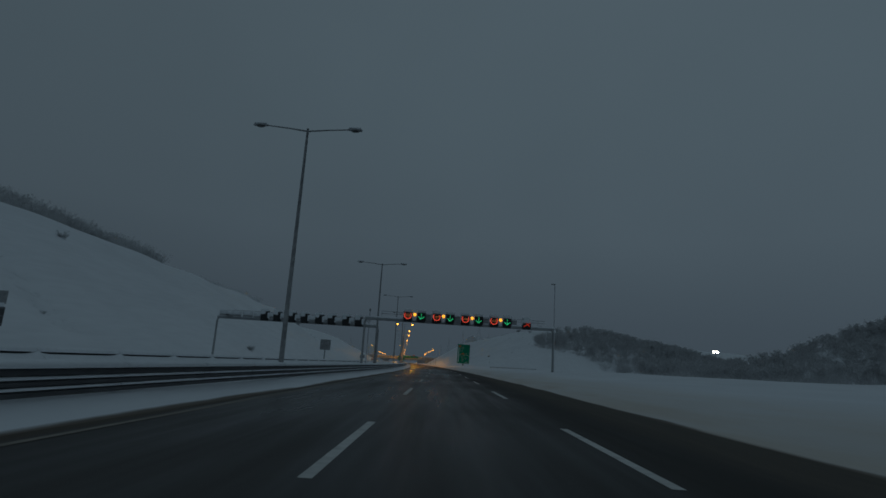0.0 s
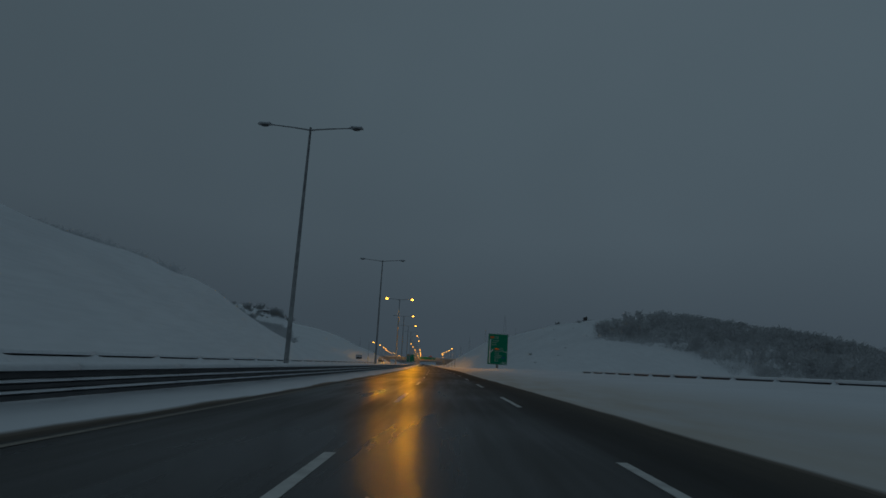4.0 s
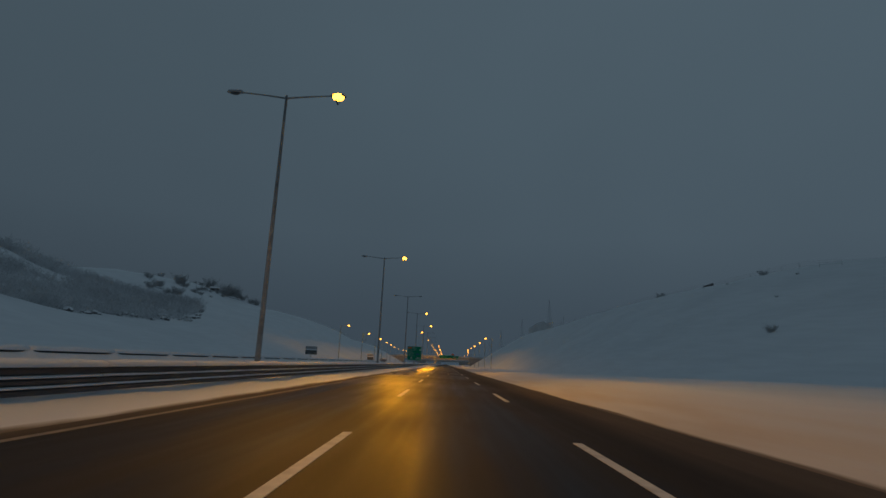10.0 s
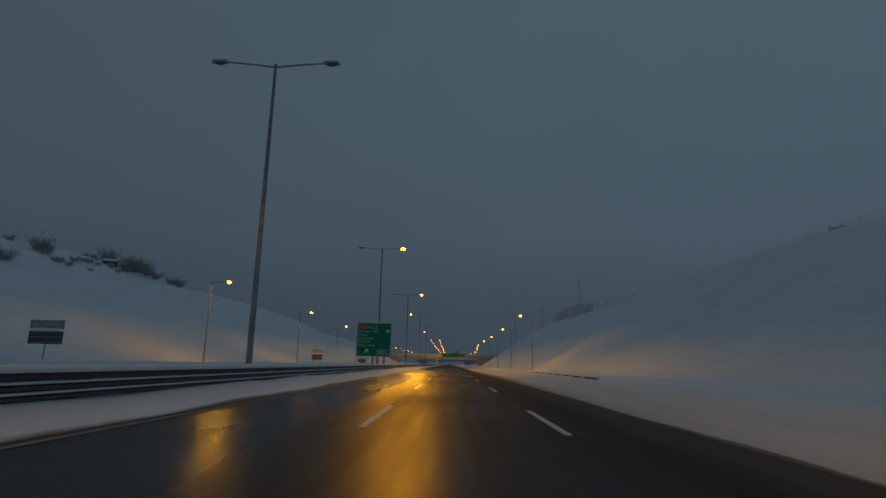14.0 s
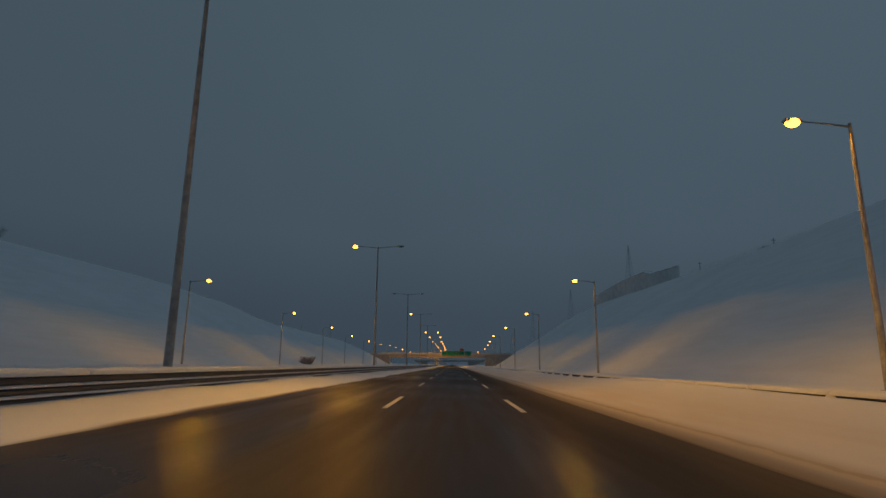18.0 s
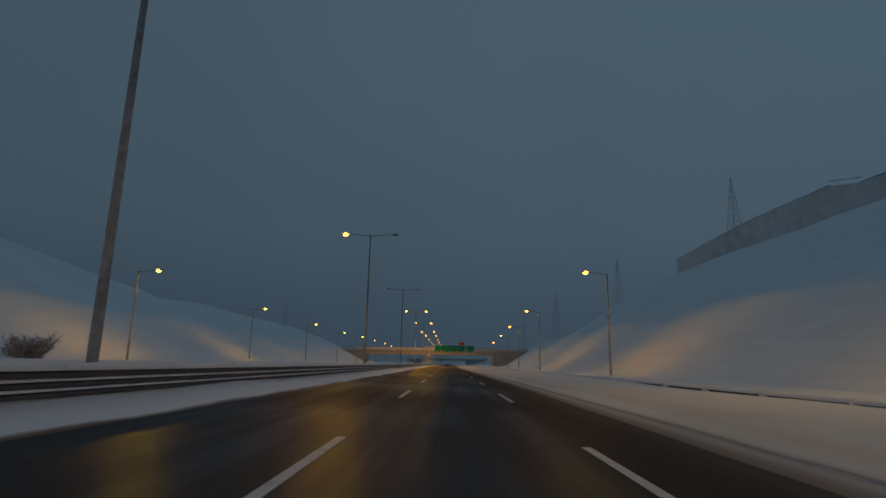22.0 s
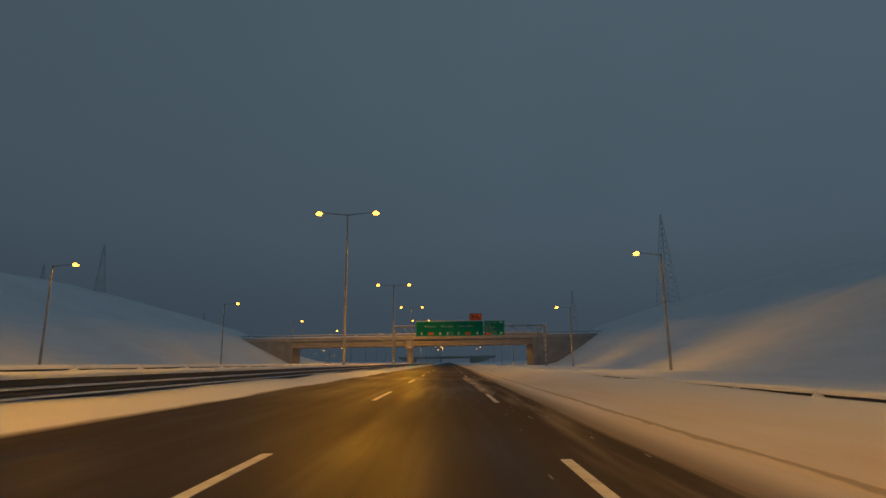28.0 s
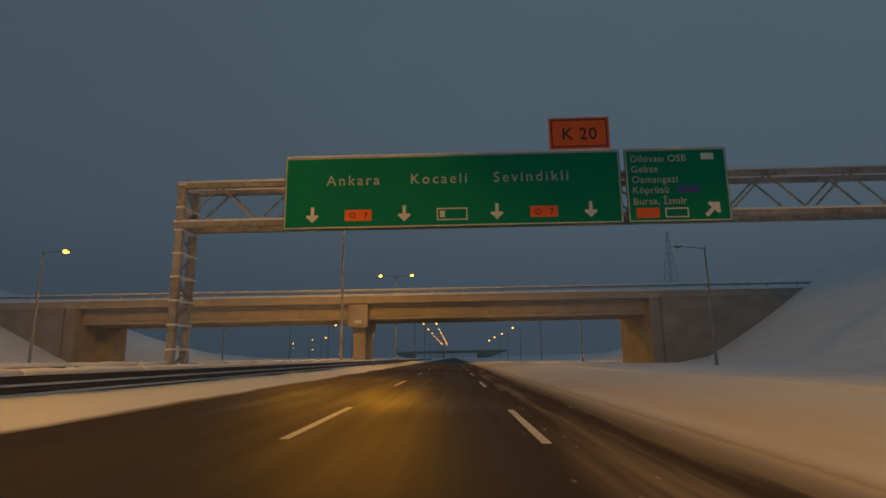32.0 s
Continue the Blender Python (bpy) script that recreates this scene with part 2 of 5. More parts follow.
    # paler asphalt further on; thin pale streaks paint the wet tracks' sheen
    paled = mixed(n, l, ramp(n, l, yy, 655, 715, 0.0, 0.5), rc.outputs["Color"], (0.075, 0.064, 0.052))
    paled = mixed(n, l, calc(n, l, "MULTIPLY", ramp(n, l, fine.outputs["Fac"], 0.56, 0.80), 0.2), paled, (0.10, 0.088, 0.075))
    l.new(mixed(n, l, slush, paled, tone), b.inputs["Base Color"])
    r2 = n.new("ShaderNodeMix")
    r2.inputs[3].default_value = 0.75
    l.new(slush, r2.inputs[0]), l.new(rm.outputs[0], r2.inputs[2]), l.new(r2.outputs[0], b.inputs["Roughness"])
    bp = node(n, "Bump", Strength=0.35, Distance=0.006)
    l.new(grain.outputs["Fac"], bp.inputs["Height"]), l.new(bp.outputs["Normal"], b.inputs["Normal"])
    l.new(calc(n, l, "ADD", calc(n, l, "ADD", calc(n, l, "ADD", ramp(n, l, yy, 105, 140, 0.10, 0.0), ramp(n, l, yy, 240, 330, 0.0, 0.025)), ramp(n, l, yy, 480, 600, 0.0, -0.04)), 0.065), b.inputs["Specular IOR Level"])
    return m


def roadside_snow():
    m = bpy.data.materials.new("snow")
    m.use_nodes = True
    n, l = m.node_tree.nodes, m.node_tree.links
    b = n["Principled BSDF"]
    b.inputs["Roughness"].default_value = 0.75
    co = n.new("ShaderNodeTexCoord")
    at_l = n.new("ShaderNodeAttribute")
    at_l.attribute_name = "lat"
    lat = at_l.outputs["Fac"]
    mp = n.new("ShaderNodeMapping")
    mp.inputs["Scale"].default_value = (1.0, 0.18, 1.0)
    l.new(co.outputs["Object"], mp.inputs["Vector"])
    a, c, d = node(n, "TexNoise", Scale=0.9, Detail=6.0), node(n, "TexNoise", Scale=0.07, Detail=3.0), node(n, "TexNoise", Scale=7.0, Detail=5.0)
    l.new(mp.outputs["Vector"], a.inputs["Vector"]), l.new(co.outputs["Object"], c.inputs["Vector"]), l.new(mp.outputs["Vector"], d.inputs["Vector"])
    clean = mixed(n, l, ramp(n, l, calc(n, l, "ADD", a.outputs["Fac"], c.outputs["Fac"]), 0.6, 1.4), (0.74, 0.76, 0.79), (0.83, 0.85, 0.88))
    wob = calc(n, l, "ADD", lat, calc(n, l, "MULTIPLY", calc(n, l, "SUBTRACT", d.outputs["Fac"], 0.5), 0.1))
    spray = calc(n, l, "MULTIPLY", calc(n, l, "MULTIPLY", ramp(n, l, lat, 3.0, 5.0), ramp(n, l, lat, 13.0, 6.0)), ramp(n, l, a.outputs["Fac"], 0.25, 0.75, 0.35, 0.8))
    sprayed = mixed(n, l, spray, clean, (0.56, 0.47, 0.37))
    sx = n.new("ShaderNodeSeparateXYZ")
    l.new(co.outputs["Object"], sx.inputs[0])
    along = ramp(n, l, sx.outputs["Y"], 320, 400)
    # a thin darker line along the plough's step, and brown slush where the snow thins out
    cut = calc(n, l, "MULTIPLY", calc(n, l, "MULTIPLY", ramp(n, l, wob, 6.16, 6.13), ramp(n, l, wob, 6.08, 6.11)), calc(n, l, "MULTIPLY", along, 0.55))
    at_e = n.new("ShaderNodeAttribute")
    at_e.attribute_name = "edge"
    rim = calc(n, l, "ADD", at_e.outputs["Fac"], calc(n, l, "MULTIPLY", calc(n, l, "SUBTRACT", a.outputs["Fac"], 0.5), 0.35))
    thin = calc(n, l, "MULTIPLY", calc(n, l, "MULTIPLY", ramp(n, l, rim, 0.95, -0.05, 0.0, 0.9), along), ramp(n, l, lat, 4.0, 4.5))
    rim = calc(n, l, "MAXIMUM", ramp(n, l, rim, 0.13, 0.0), thin)
    l.new(mixed(n, l, calc(n, l, "MAXIMUM", cut, rim), sprayed, (0.15, 0.12, 0.095)), b.inputs["Base Color"])
    bp = node(n, "Bump", Strength=0.5, Distance=0.05)
    lump = node(n, "TexNoise", Scale=1.6, Detail=6.0)
    l.new(co.outputs["Object"], lump.inputs["Vector"])
    l.new(lump.outputs["Fac"], bp.inputs["Height"]), l.new(bp.outputs["Normal"], b.inputs["Normal"])
    return m


M_SNOW = roadside_snow()
M_SPLASHED = mat("dirty_worn_paint", (0.24, 0.21, 0.17), 0.6, var=0.35, scale=3.0)
M_BROWN = mat("brown_twigs", (0.45, 0.36, 0.32), 0.9, var=0.4, scale=1.0)
M_ASPHALT = asphalt()


# ---- mesh helpers ----
def mesh_ob(name, bm, material, smooth=False):
    me = bpy.data.meshes.new(name)
    bm.to_mesh(me)
    bm.free()
    me.materials.append(material)
    if smooth:
        for p in me.polygons:
            p.use_smooth = True
    return new(name, me)


def part(name, bm, material, parent, label="", smooth=False):
    ob = mesh_ob(name, bm, material, smooth)
    ob.parent = parent
    if label:
        tagged(ob, label)
    return ob


def empty(name, m, label, category, group="", kind=""):
    ob = new(name)
    ob.matrix_world = m
    return tagged(ob, label, category, group, kind)


def box(bm, x0, x1, y0, y1, z0, z1, bevel=0.0):
    vs = [bm.verts.new((x, y, z)) for x in (x0, x1) for y in (y0, y1) for z in (z0, z1)]
    fs = [bm.faces.new([vs[i] for i in f]) for f in ((0, 1, 3, 2), (4, 6, 7, 5), (0, 4, 5, 1), (2, 3, 7, 6), (0, 2, 6, 4), (1, 5, 7, 3))]
    if bevel:
        es = list({e for f in fs for e in f.edges})
        bmesh.ops.bevel(bm, geom=es, offset=bevel, segments=2, affect="EDGES")
    return bm


def bx(*a, bevel=0.0):
    return box(bmesh.new(), *a, bevel=bevel)


def tube(bm, pts, radii, sides=8):
    """A tapered tube along points."""
    rings = []
    pts = [Vector(p) for p in pts]
    for i, p in enumerate(pts):
        d = (pts[min(i + 1, len(pts) - 1)] - pts[max(i - 1, 0)]).normalized()
        a = d.cross(Vector((0, 0, 1)) if abs(d.z) < 0.9 else Vector((0, 1, 0))).normalized()
        c = d.cross(a)
        r = radii[i] if isinstance(radii, (list, tuple)) else radii
        rings.append([bm.verts.new(p + r * (math.cos(2 * math.pi * k / sides) * a + math.sin(2 * math.pi * k / sides) * c)) for k in range(sides)])
    for q, w in zip(rings, rings[1:]):
        for k in range(sides):
            bm.faces.new((q[k], q[(k + 1) % sides], w[(k + 1) % sides], w[k]))
    bm.faces.new(rings[0]), bm.faces.new(list(reversed(rings[-1])))
    return bm


def tb(pts, radii, sides=8):
    return tube(bmesh.new(), pts, radii, sides)


# ---- the road's line ----
LINE = [(-400, -36.0), (-60, -13.4), (0, -9.3), (33, -7.15), (60, -5.35), (90, -3.75), (120, -2.75), (150, -2.08), (185, -1.50), (198, -1.37), (222, -1.30), (268, -1.45),
        (313, -1.64), (393, -1.66), (465, -1.75), (570, -1.80), (620, -1.95), (696, -2.30), (755, -2.42), (800, -2.5), (1000, -2.9), (3500, -7.9)]
_ly = np.array([p[0] for p in LINE], float)
_lx = np.array([p[1] for p in LINE], float)
_ys = np.arange(-400, 3501, 2.0)
_xs = np.interp(_ys, _ly, _lx)
_k = np.hanning(25)
_xs[12:-12] = np.convolve(_xs, _k / _k.sum(), "same")[12:-12]


def xr(y):
    """x of the dashed line at the left of the camera's lane."""
    return float(np.interp(y, _ys, _xs))


def hd(y):
    """Heading of the road there, degrees to the left of +y."""
    return math.degrees(math.atan2(xr(y - 8) - xr(y + 8), 16))


def fall(y):
    return float(np.interp(y, (0, 60, 150, 230, 310, 460, 600, 700), (0.016, 0.014, 0.003, 0.0, -0.012, -0.020, -0.018, -0.026)))


def zr(y, l):
    """Height of the carriageway at a lateral offset."""
    return fall(y) * max(-12.0, min(16.0, l))


def at(y, l, z=0.0, turn=0.0):
    return pose(xr(y) + l, y, z, 0, 0, hd(y) + turn)


def profile(y, table):
    return float(np.interp(y, [r[0] for r in table], [r[1] for r in table]))


# crest of the cut slopes on both sides: lateral offset and height along the way
LEFT_L = [(-400, -85), (190, -85), (240, -66), (300, -60), (370, -64), (440, -80), (500, -85), (800, -85), (860, -78), (3500, -78)]
LEFT_H = [(-400, 20), (-100, 24), (0, 26), (109, 30.3), (185, 30.6), (212, 26.8), (235, 24.3), (262, 17.8), (284, 12.6), (300, 8.8), (325, 7.3), (352, 8.3), (376, 9.6), (400, 12.6), (424, 16.4),
          (446, 18.4), (485, 21.4), (520, 23.7), (548, 26.2), (580, 26.4), (600, 26.6), (625, 25.8), (650, 23.8), (672, 22.0), (690, 18.8), (715, 20.4), (740, 21.7), (770, 21.3),
          (800, 21), (825, 20.4), (850, 18.2), (870, 16.6), (885, 15.4), (905, 12), (930, 6), (980, 2), (3500, 1)]
RIGHT_H = [(-400, 0), (205, 0), (225, 1.5), (248, 9.2), (268, 13.3), (300, 18.2), (343, 25.2), (380, 26.6), (420, 28.4), (460, 29.1), (500, 29.4), (545, 29), (590, 30), (630, 31.2),
           (665, 32), (697, 30.8), (710, 28.4), (722, 26), (745, 19.6), (775, 17.8), (800, 18.6), (825, 17.6), (850, 17.6), (870, 17.2), (890, 16.5), (930, 6), (980, 1.5), (3500, 1)]
# what rises behind the crests
LEFT_BACK = [(-400, 3), (100, 3), (210, 5), (250, 12), (300, 18), (345, 19), (385, 13), (425, 5), (480, 4), (520, 2), (560, 3.5), (590, 4), (620, 2.5), (700, 0), (3500, 0)]
LEFT_HILL = [(-400, 0), (445, 0), (480, 11), (505, 14.5), (540, 14), (558, 12), (568, 8), (580, 2), (600, 0), (3500, 0)]
LEFT_TOE = [(-400, 33), (480, 33.5), (560, 38), (690, 39), (760, 41), (860, 45), (3500, 45)]
RIGHT_TOE = [(-400, 21), (690, 21), (760, 25), (850, 34), (3500, 34)]
RIGHT_L = [(-400, 70), (740, 70), (850, 61), (3500, 61)]
RIGHT_BACK = [(-400, 2), (100, 2), (210, 4), (290, 2), (343, 1), (430, 7), (520, 2), (3500, 0)]
# how far the snow at the median rail lies below its usual height
RAIL_DIP = [(-400, 0.19), (310, 0.19), (340, 0.13), (400, 0.03), (470, 0.03), (505, 0.06), (530, 0.12), (590, 0.12), (620, 0.04), (690, 0.07), (760, 0.03), (3500, 0.03)]
# where the ploughed snow begins on both sides of the asphalt
SNOW_LEFT = [(-400, 4.08), (250, 4.05), (380, 3.76), (600, 3.76), (700, 4.05), (3500, 4.05)]
SNOW_RIGHT = [(-400, 6.4), (35, 6.4), (60, 5.95), (85, 5.75), (120, 5.55), (145, 5.35), (165, 5.5), (195, 5.9), (220, 6.15), (300, 6.1), (395, 6.15), (440, 5.6), (560, 5.5), (600, 5.35), (620, 5.12), (690, 4.98), (740, 5.05), (790, 5.6), (3500, 5.6)]
RIGHT_HILL = [(-400, 0), (20, 4), (80, 17), (150, 23), (190, 19), (225, 8), (260, 2), (300, 0), (3500, 0)]


def smooth(t):
    t = max(0.0, min(1.0, t))
    return t * t * (3 - 2 * t)


def slope(d):
    """0 at the toe, 1 at the crest, eased at both ends."""
    d = max(0.0, d)
    return min(1.0, d) - 0.10 * math.exp(-((d - 1) / 0.14) ** 2)


def ground_z(y, l):
    n1 = noise.noise((y * 0.045, l * 0.09, 3.1))
    n2 = noise.noise((y * 0.33, l * 0.5, 7.7))
    base = zr(y, l)
    if -3.7 < l < 4.7:
        return base - 0.12
    if l <= -3.7:  # verge, median, the opposite carriageway, cut slope
        k = -l
        e = profile(y, SNOW_LEFT) + 0.03 * n2
        z = base + float(np.interp(k, (e - 0.12, e - 0.02, e + 0.10, e + 0.4, 5.0, 5.5, 6.3, 7.8, 9.5, 10.2, 11, 30, 33), (-0.10, -0.01, 0.055, 0.13, 0.27, 0.40, 0.46, 0.50, 0.46, 0.40, 0.25, 0.25, 0.3)))
        z += 0.11 * noise.noise((y * 0.21, 9.3, 0.0)) * smooth((k - 4.6) / 0.6) * smooth((6.4 - k) / 0.7)
        z -= profile(y, RAIL_DIP) * smooth((k - 4.0) / 1.3) * smooth((11 - k) / 2.0)
        z += 0.025 * n2 * smooth((k - 3.8) / 1.2) + 0.05 * n1 * smooth((k - 4) / 2)
        lc, h = -profile(y, LEFT_L), profile(y, LEFT_H)
        toe = profile(y, LEFT_TOE)
        if k > toe:
            z += (h - 0.3) * slope((k - toe) / (lc - toe))
            z += 0.5 * n1 * smooth((k - toe - 3) / 20)
            # a drain runs down the slope
            z -= 0.9 * math.exp(-((y - 61 - 0.55 * (k - 38.6)) / 1.9) ** 2) * smooth((k - 36) / 3) * smooth((78 - k) / 6)
        if k > lc:
            z += profile(y, LEFT_BACK) * smooth((k - lc) / 52) + 1.5 * noise.noise((y * 0.02, l * 0.02, 1.0))* smooth((k - lc) / 40)
            z += profile(y, LEFT_HILL) * smooth((k - 105) / 55)
            z -= 30 * smooth((k - lc - 120) / 500)
        return z
    d = l - profile(y, SNOW_RIGHT) - 0.05 * n2
    bank = float(np.interp(l, (6.06, 6.4, 7.1, 7.3, 8.2, 9.8, 11.4, 13.5, 16, 20), (0.045, 0.06, 0.09, 0.15, 0.27, 0.42, 0.55, 0.58, 0.55, 0.55)))
    z = base + min(bank, float(np.interp(d, (-0.35, -0.05, 0.05, 0.4, 0.9, 2.0), (-0.11, -0.012, 0.018, 0.05, 0.2, 0.6))))
    z += 0.065 * smooth((l - 6.07) / 0.06) * smooth((9 - l) / 2.5) * smooth((y - 340) / 80)
    z += 0.03 * n2 * smooth((l - 5.6) / 1.0) + 0.07 * n1 * smooth((l - 5.9) / 2.5)
    z += 0.15 * noise.noise((y * 0.07, 4.4, 0.0)) * smooth((l - 9.5) / 1.5) * smooth((14 - l) / 2)
    # the flat verge ends in a low rise with a dip behind it
    z += (0.52 * smooth((l - 13) / 5.5) - 0.95 * smooth((l - 18.8) / 3)) * float(np.interp(y, (0, 265, 330), (0.95, 0.95, 0.0)))
    h = profile(y, RIGHT_H)
    toe = profile(y, RIGHT_TOE)
    if l > toe:
        z += h * slope((l - toe) / (profile(y, RIGHT_L) - toe)) + 0.5 * n1 * smooth((l - 24) / 20)
    if l > 70:
        z += profile(y, RIGHT_BACK) * smooth((l - 70) / 70) + 1.5 * noise.noise((y * 0.02, l * 0.02, 5.0)) * smooth((l - 70) / 40)
        z += profile(y, RIGHT_HILL) * smooth((l - 112) / 60)
        z -= 19 * smooth((l - 95) / 95) * float(np.interp(y, (205, 240, 480, 560), (0, 1, 1, 0)))
        z -= 25 * smooth((l - 230) / 500)
    return z


def build_ground():
    ls = [-2200, -1400, -900, -600, -420, -320, -260, -220, -190, -165, -145, -128, -114, -104, -96, -90, -86, -82, -78, -74, -70, -66, -62, -58, -54, -50, -46, -42, -39, -36,
          -34, -33, -32, -30, -26, -20, -15, -12, -10, -8.6, -7.6, -7.0, -6.5, -6.0, -5.6, -5.2, -4.85, -4.5, -4.35, -4.22, -4.14, -4.07, -4.0, -3.93, -3.86, -3.79, -3.7, -1, 3, 4.6, 4.75, 4.9, 5.0, 5.1, 5.2, 5.3, 5.45, 5.6, 5.7, 5.8, 5.95, 6.0, 6.06, 6.10, 6.14, 6.25, 6.35, 6.45, 6.58, 6.7,
          7.0, 7.15, 7.3, 7.5, 7.8, 8.2, 8.6, 9.2, 10, 11, 12, 13.5, 15, 16, 17, 18.5, 20, 21, 22, 24, 27, 31, 35, 39, 43, 47, 51, 55, 59, 62, 65, 67, 69, 71, 73, 76, 80, 86, 94, 104,
          116, 130, 146, 165, 190, 220, 260, 320, 420, 600, 900, 1400, 2200]
    ys = [-400, -250, -150, -90, -50, -25]
    y = -10.0
    while y < 960:
        ys.append(y)
        y += 2.5
    ys += [965, 980, 1000, 1030, 1070, 1120, 1200, 1300, 1450, 1700, 2000, 2500, 3400]
    verts, faces, lats, edges = [], [], [], []
    for y in ys:
        x0 = xr(y)
        for l in ls:
            lats.append(l)
            edges.append(-l - profile(y, SNOW_LEFT) if l < 0 else l - profile(y, SNOW_RIGHT))
            verts.append((x0 + l, y, ground_z(y, l)))
    n = len(ls)
    for i in range(len(ys) - 1):
        for j in range(n - 1):
            a = i * n + j
            faces.append((a, a + 1, a + n + 1, a + n))
    me = bpy.data.meshes.new("ground")
    me.from_pydata(verts, [], faces)
    me.attributes.new("lat", "FLOAT", "POINT").data.foreach_set("value", lats)
    me.attributes.new("edge", "FLOAT", "POINT").data.foreach_set("value", edges)
    me.materials.append(M_SNOW)
    for p in me.polygons:
        p.use_smooth = True
    return tagged(new("ground", me), "snow-covered ground with cut slopes on both sides of the motorway", "ground", kind="structure")


build_ground()


def strip(name, l0, l1, y0, y1, dz, step, material, thick=0.0):
    """A band of the carriageway between two lateral offsets."""
    bm = bmesh.new()
    prev = None
    n = max(1, int(math.ceil((y1 - y0) / step)))
    for i in range(n + 1):
        y = y0 + (y1 - y0) * i / n
        row = [bm.verts.new((xr(y) + l, y, zr(y, l) + dz)) for l in (l0, l1)]
        if thick:
            row += [bm.verts.new((xr(y) + l, y, zr(y, l) + dz - thick)) for l in (l1, l0)]
        if prev:
            m = len(row)
            for k in range(m if thick else 1):
                bm.faces.new((prev[k], prev[(k + 1) % m], row[(k + 1) % m], row[k]))
        elif thick:
            bm.faces.new(row)
        prev = row
    if thick:
        bm.faces.new(list(reversed(prev)))
    bmesh.ops.recalc_face_normals(bm, faces=bm.faces)
    return mesh_ob(name, bm, material)


road = tagged(strip("road", -4.6, 8.2, -300, 1600, 0.0, 4.0, M_ASPHALT, 0.3), "wet dark asphalt carriageway edged by ploughed snow", "road", kind="structure")
road.data.attributes.new("lat", "FLOAT", "POINT").data.foreach_set("value", [v.co.x - xr(v.co.y) for v in road.data.vertices])


# ---- road markings ----
def dash_mesh():
    bm = bx(-0.07, 0.07, 0.3, 5.4, -0.02, 0.005)
    me = bpy.data.meshes.new("dash")
    bm.to_mesh(me)
    bm.free()
    me.materials.append(M_PAINT)
    return me


DASH = dash_mesh()
DASH_ENDS = [(-14, -190), (0, 10.4), (10, 154.0), (13, 198.1), (15, 226.8), (18, 271.4), (21, 318.5), (26, 393.2), (31, 467.9), (35, 526.6), (36, 542.6), (38, 572.5), (41, 620.2), (46, 697.0), (50, 757.4), (53, 803.3), (100, 1515)]
for wide in ([(0, 0.0)], [(500, 3.55), (550, 3.64), (620, 3.73), (800, 3.70)]):
    line = empty("dashed_line", pose(0, 0, 0), "broken white lane line on wet asphalt, partly worn", "lane line", "broken lane lines", "structure")
    for i in range(-3, 85):
        y = profile(i, DASH_ENDS) - 5.5
        lat = profile(y, wide)
        d = new("dash", DASH)
        d.matrix_world = pose(xr(y) + lat, y, zr(y, lat), 0, 0, hd(y + 3))
        d.parent = line
tagged(strip("edge_line", -3.64, -3.50, -100, 420, 0.006, 4.0, M_SPLASHED), "dirty white solid edge line beside the ploughed snow", "edge line", kind="structure")


# ---- guardrails ----
def wbeam(length):
    """One length of W-beam along +y, its face to +x; z 0 is the road."""
    prof = [(0.0, 0.25), (0.075, 0.28), (0.08, 0.335), (0.005, 0.375), (0.005, 0.41), (0.075, 0.45), (0.08, 0.505), (0.005, 0.545), (0.005, 0.58), (0.08, 0.62), (0.075, 0.70), (0.0, 0.75)]
    bm = bmesh.new()
    rows = [[bm.verts.new((x, y, z)) for x, z in prof] + [bm.verts.new((x - 0.012, y, z)) for x, z in reversed(prof)] for y in (0, length)]
    n = len(rows[0])
    for k in range(n):
        bm.faces.new((rows[0][k], rows[0][(k + 1) % n], rows[1][(k + 1) % n], rows[1][k]))
    bm.faces.new(rows[0]), bm.faces.new(list(reversed(rows[1])))
    bmesh.ops.recalc_face_normals(bm, faces=bm.faces)
    return bm


def snow_ridge(length, wide, high, z, seed):
    rnd = random.Random(seed)
    bm = bmesh.new()
    rows = []
    steps = 10
    for i in range(steps + 1):
        y = length * i / steps
        h = high * (0.82 + 0.24 * rnd.random())
        w = wide * (0.92 + 0.16 * rnd.random())
        if i in (0, steps):
            h, w = high * 0.9, wide
        rows.append([bm.verts.new((w * c, y, z + h * q)) for c, q in ((-0.5, -0.1), (-0.5, 0.45), (-0.3, 0.9), (0.0, 1.0), (0.32, 0.85), (0.55, 0.4), (0.5, -0.1))])
    for a, b in zip(rows, rows[1:]):
        for k in range(6):
            bm.faces.new((a[k], a[k + 1], b[k + 1], b[k]))
    bm.faces.new(rows[0]), bm.faces.new(list(reversed(rows[-1])))
    bmesh.ops.recalc_face_normals(bm, faces=bm.faces)
    return bm


def to_mesh(name, bm, material, smooth=False):
    me = bpy.data.meshes.new(name)
    bm.to_mesh(me)
    bm.free()
    me.materials.append(material)
    if smooth:
        for p in me.polygons:
            p.use_smooth = True
    return me


SEG = 4.0
ME_BEAM = to_mesh("rail", wbeam(SEG + 0.03), M_RAIL)
ME_POST = to_mesh("post", bx(-0.16, -0.02, -0.05, 0.05, 0.27, 0.72), M_STEEL)
ME_CAPS = [to_mesh("snow_cap", snow_ridge(SEG, 0.34, 0.13, 0.745, k), M_SNOWCAP, True) for k in range(4)]
def valley_snow(seed):
    bm = snow_ridge(SEG, 0.095, 0.05, 0.548, seed)
    low = snow_ridge(SEG, 0.095, 0.045, 0.378, seed + 5)
    me = bpy.data.meshes.new("tmp")
    low.to_mesh(me)
    low.free()
    bm.from_mesh(me)
    bpy.data.meshes.remove(me)
    return bm


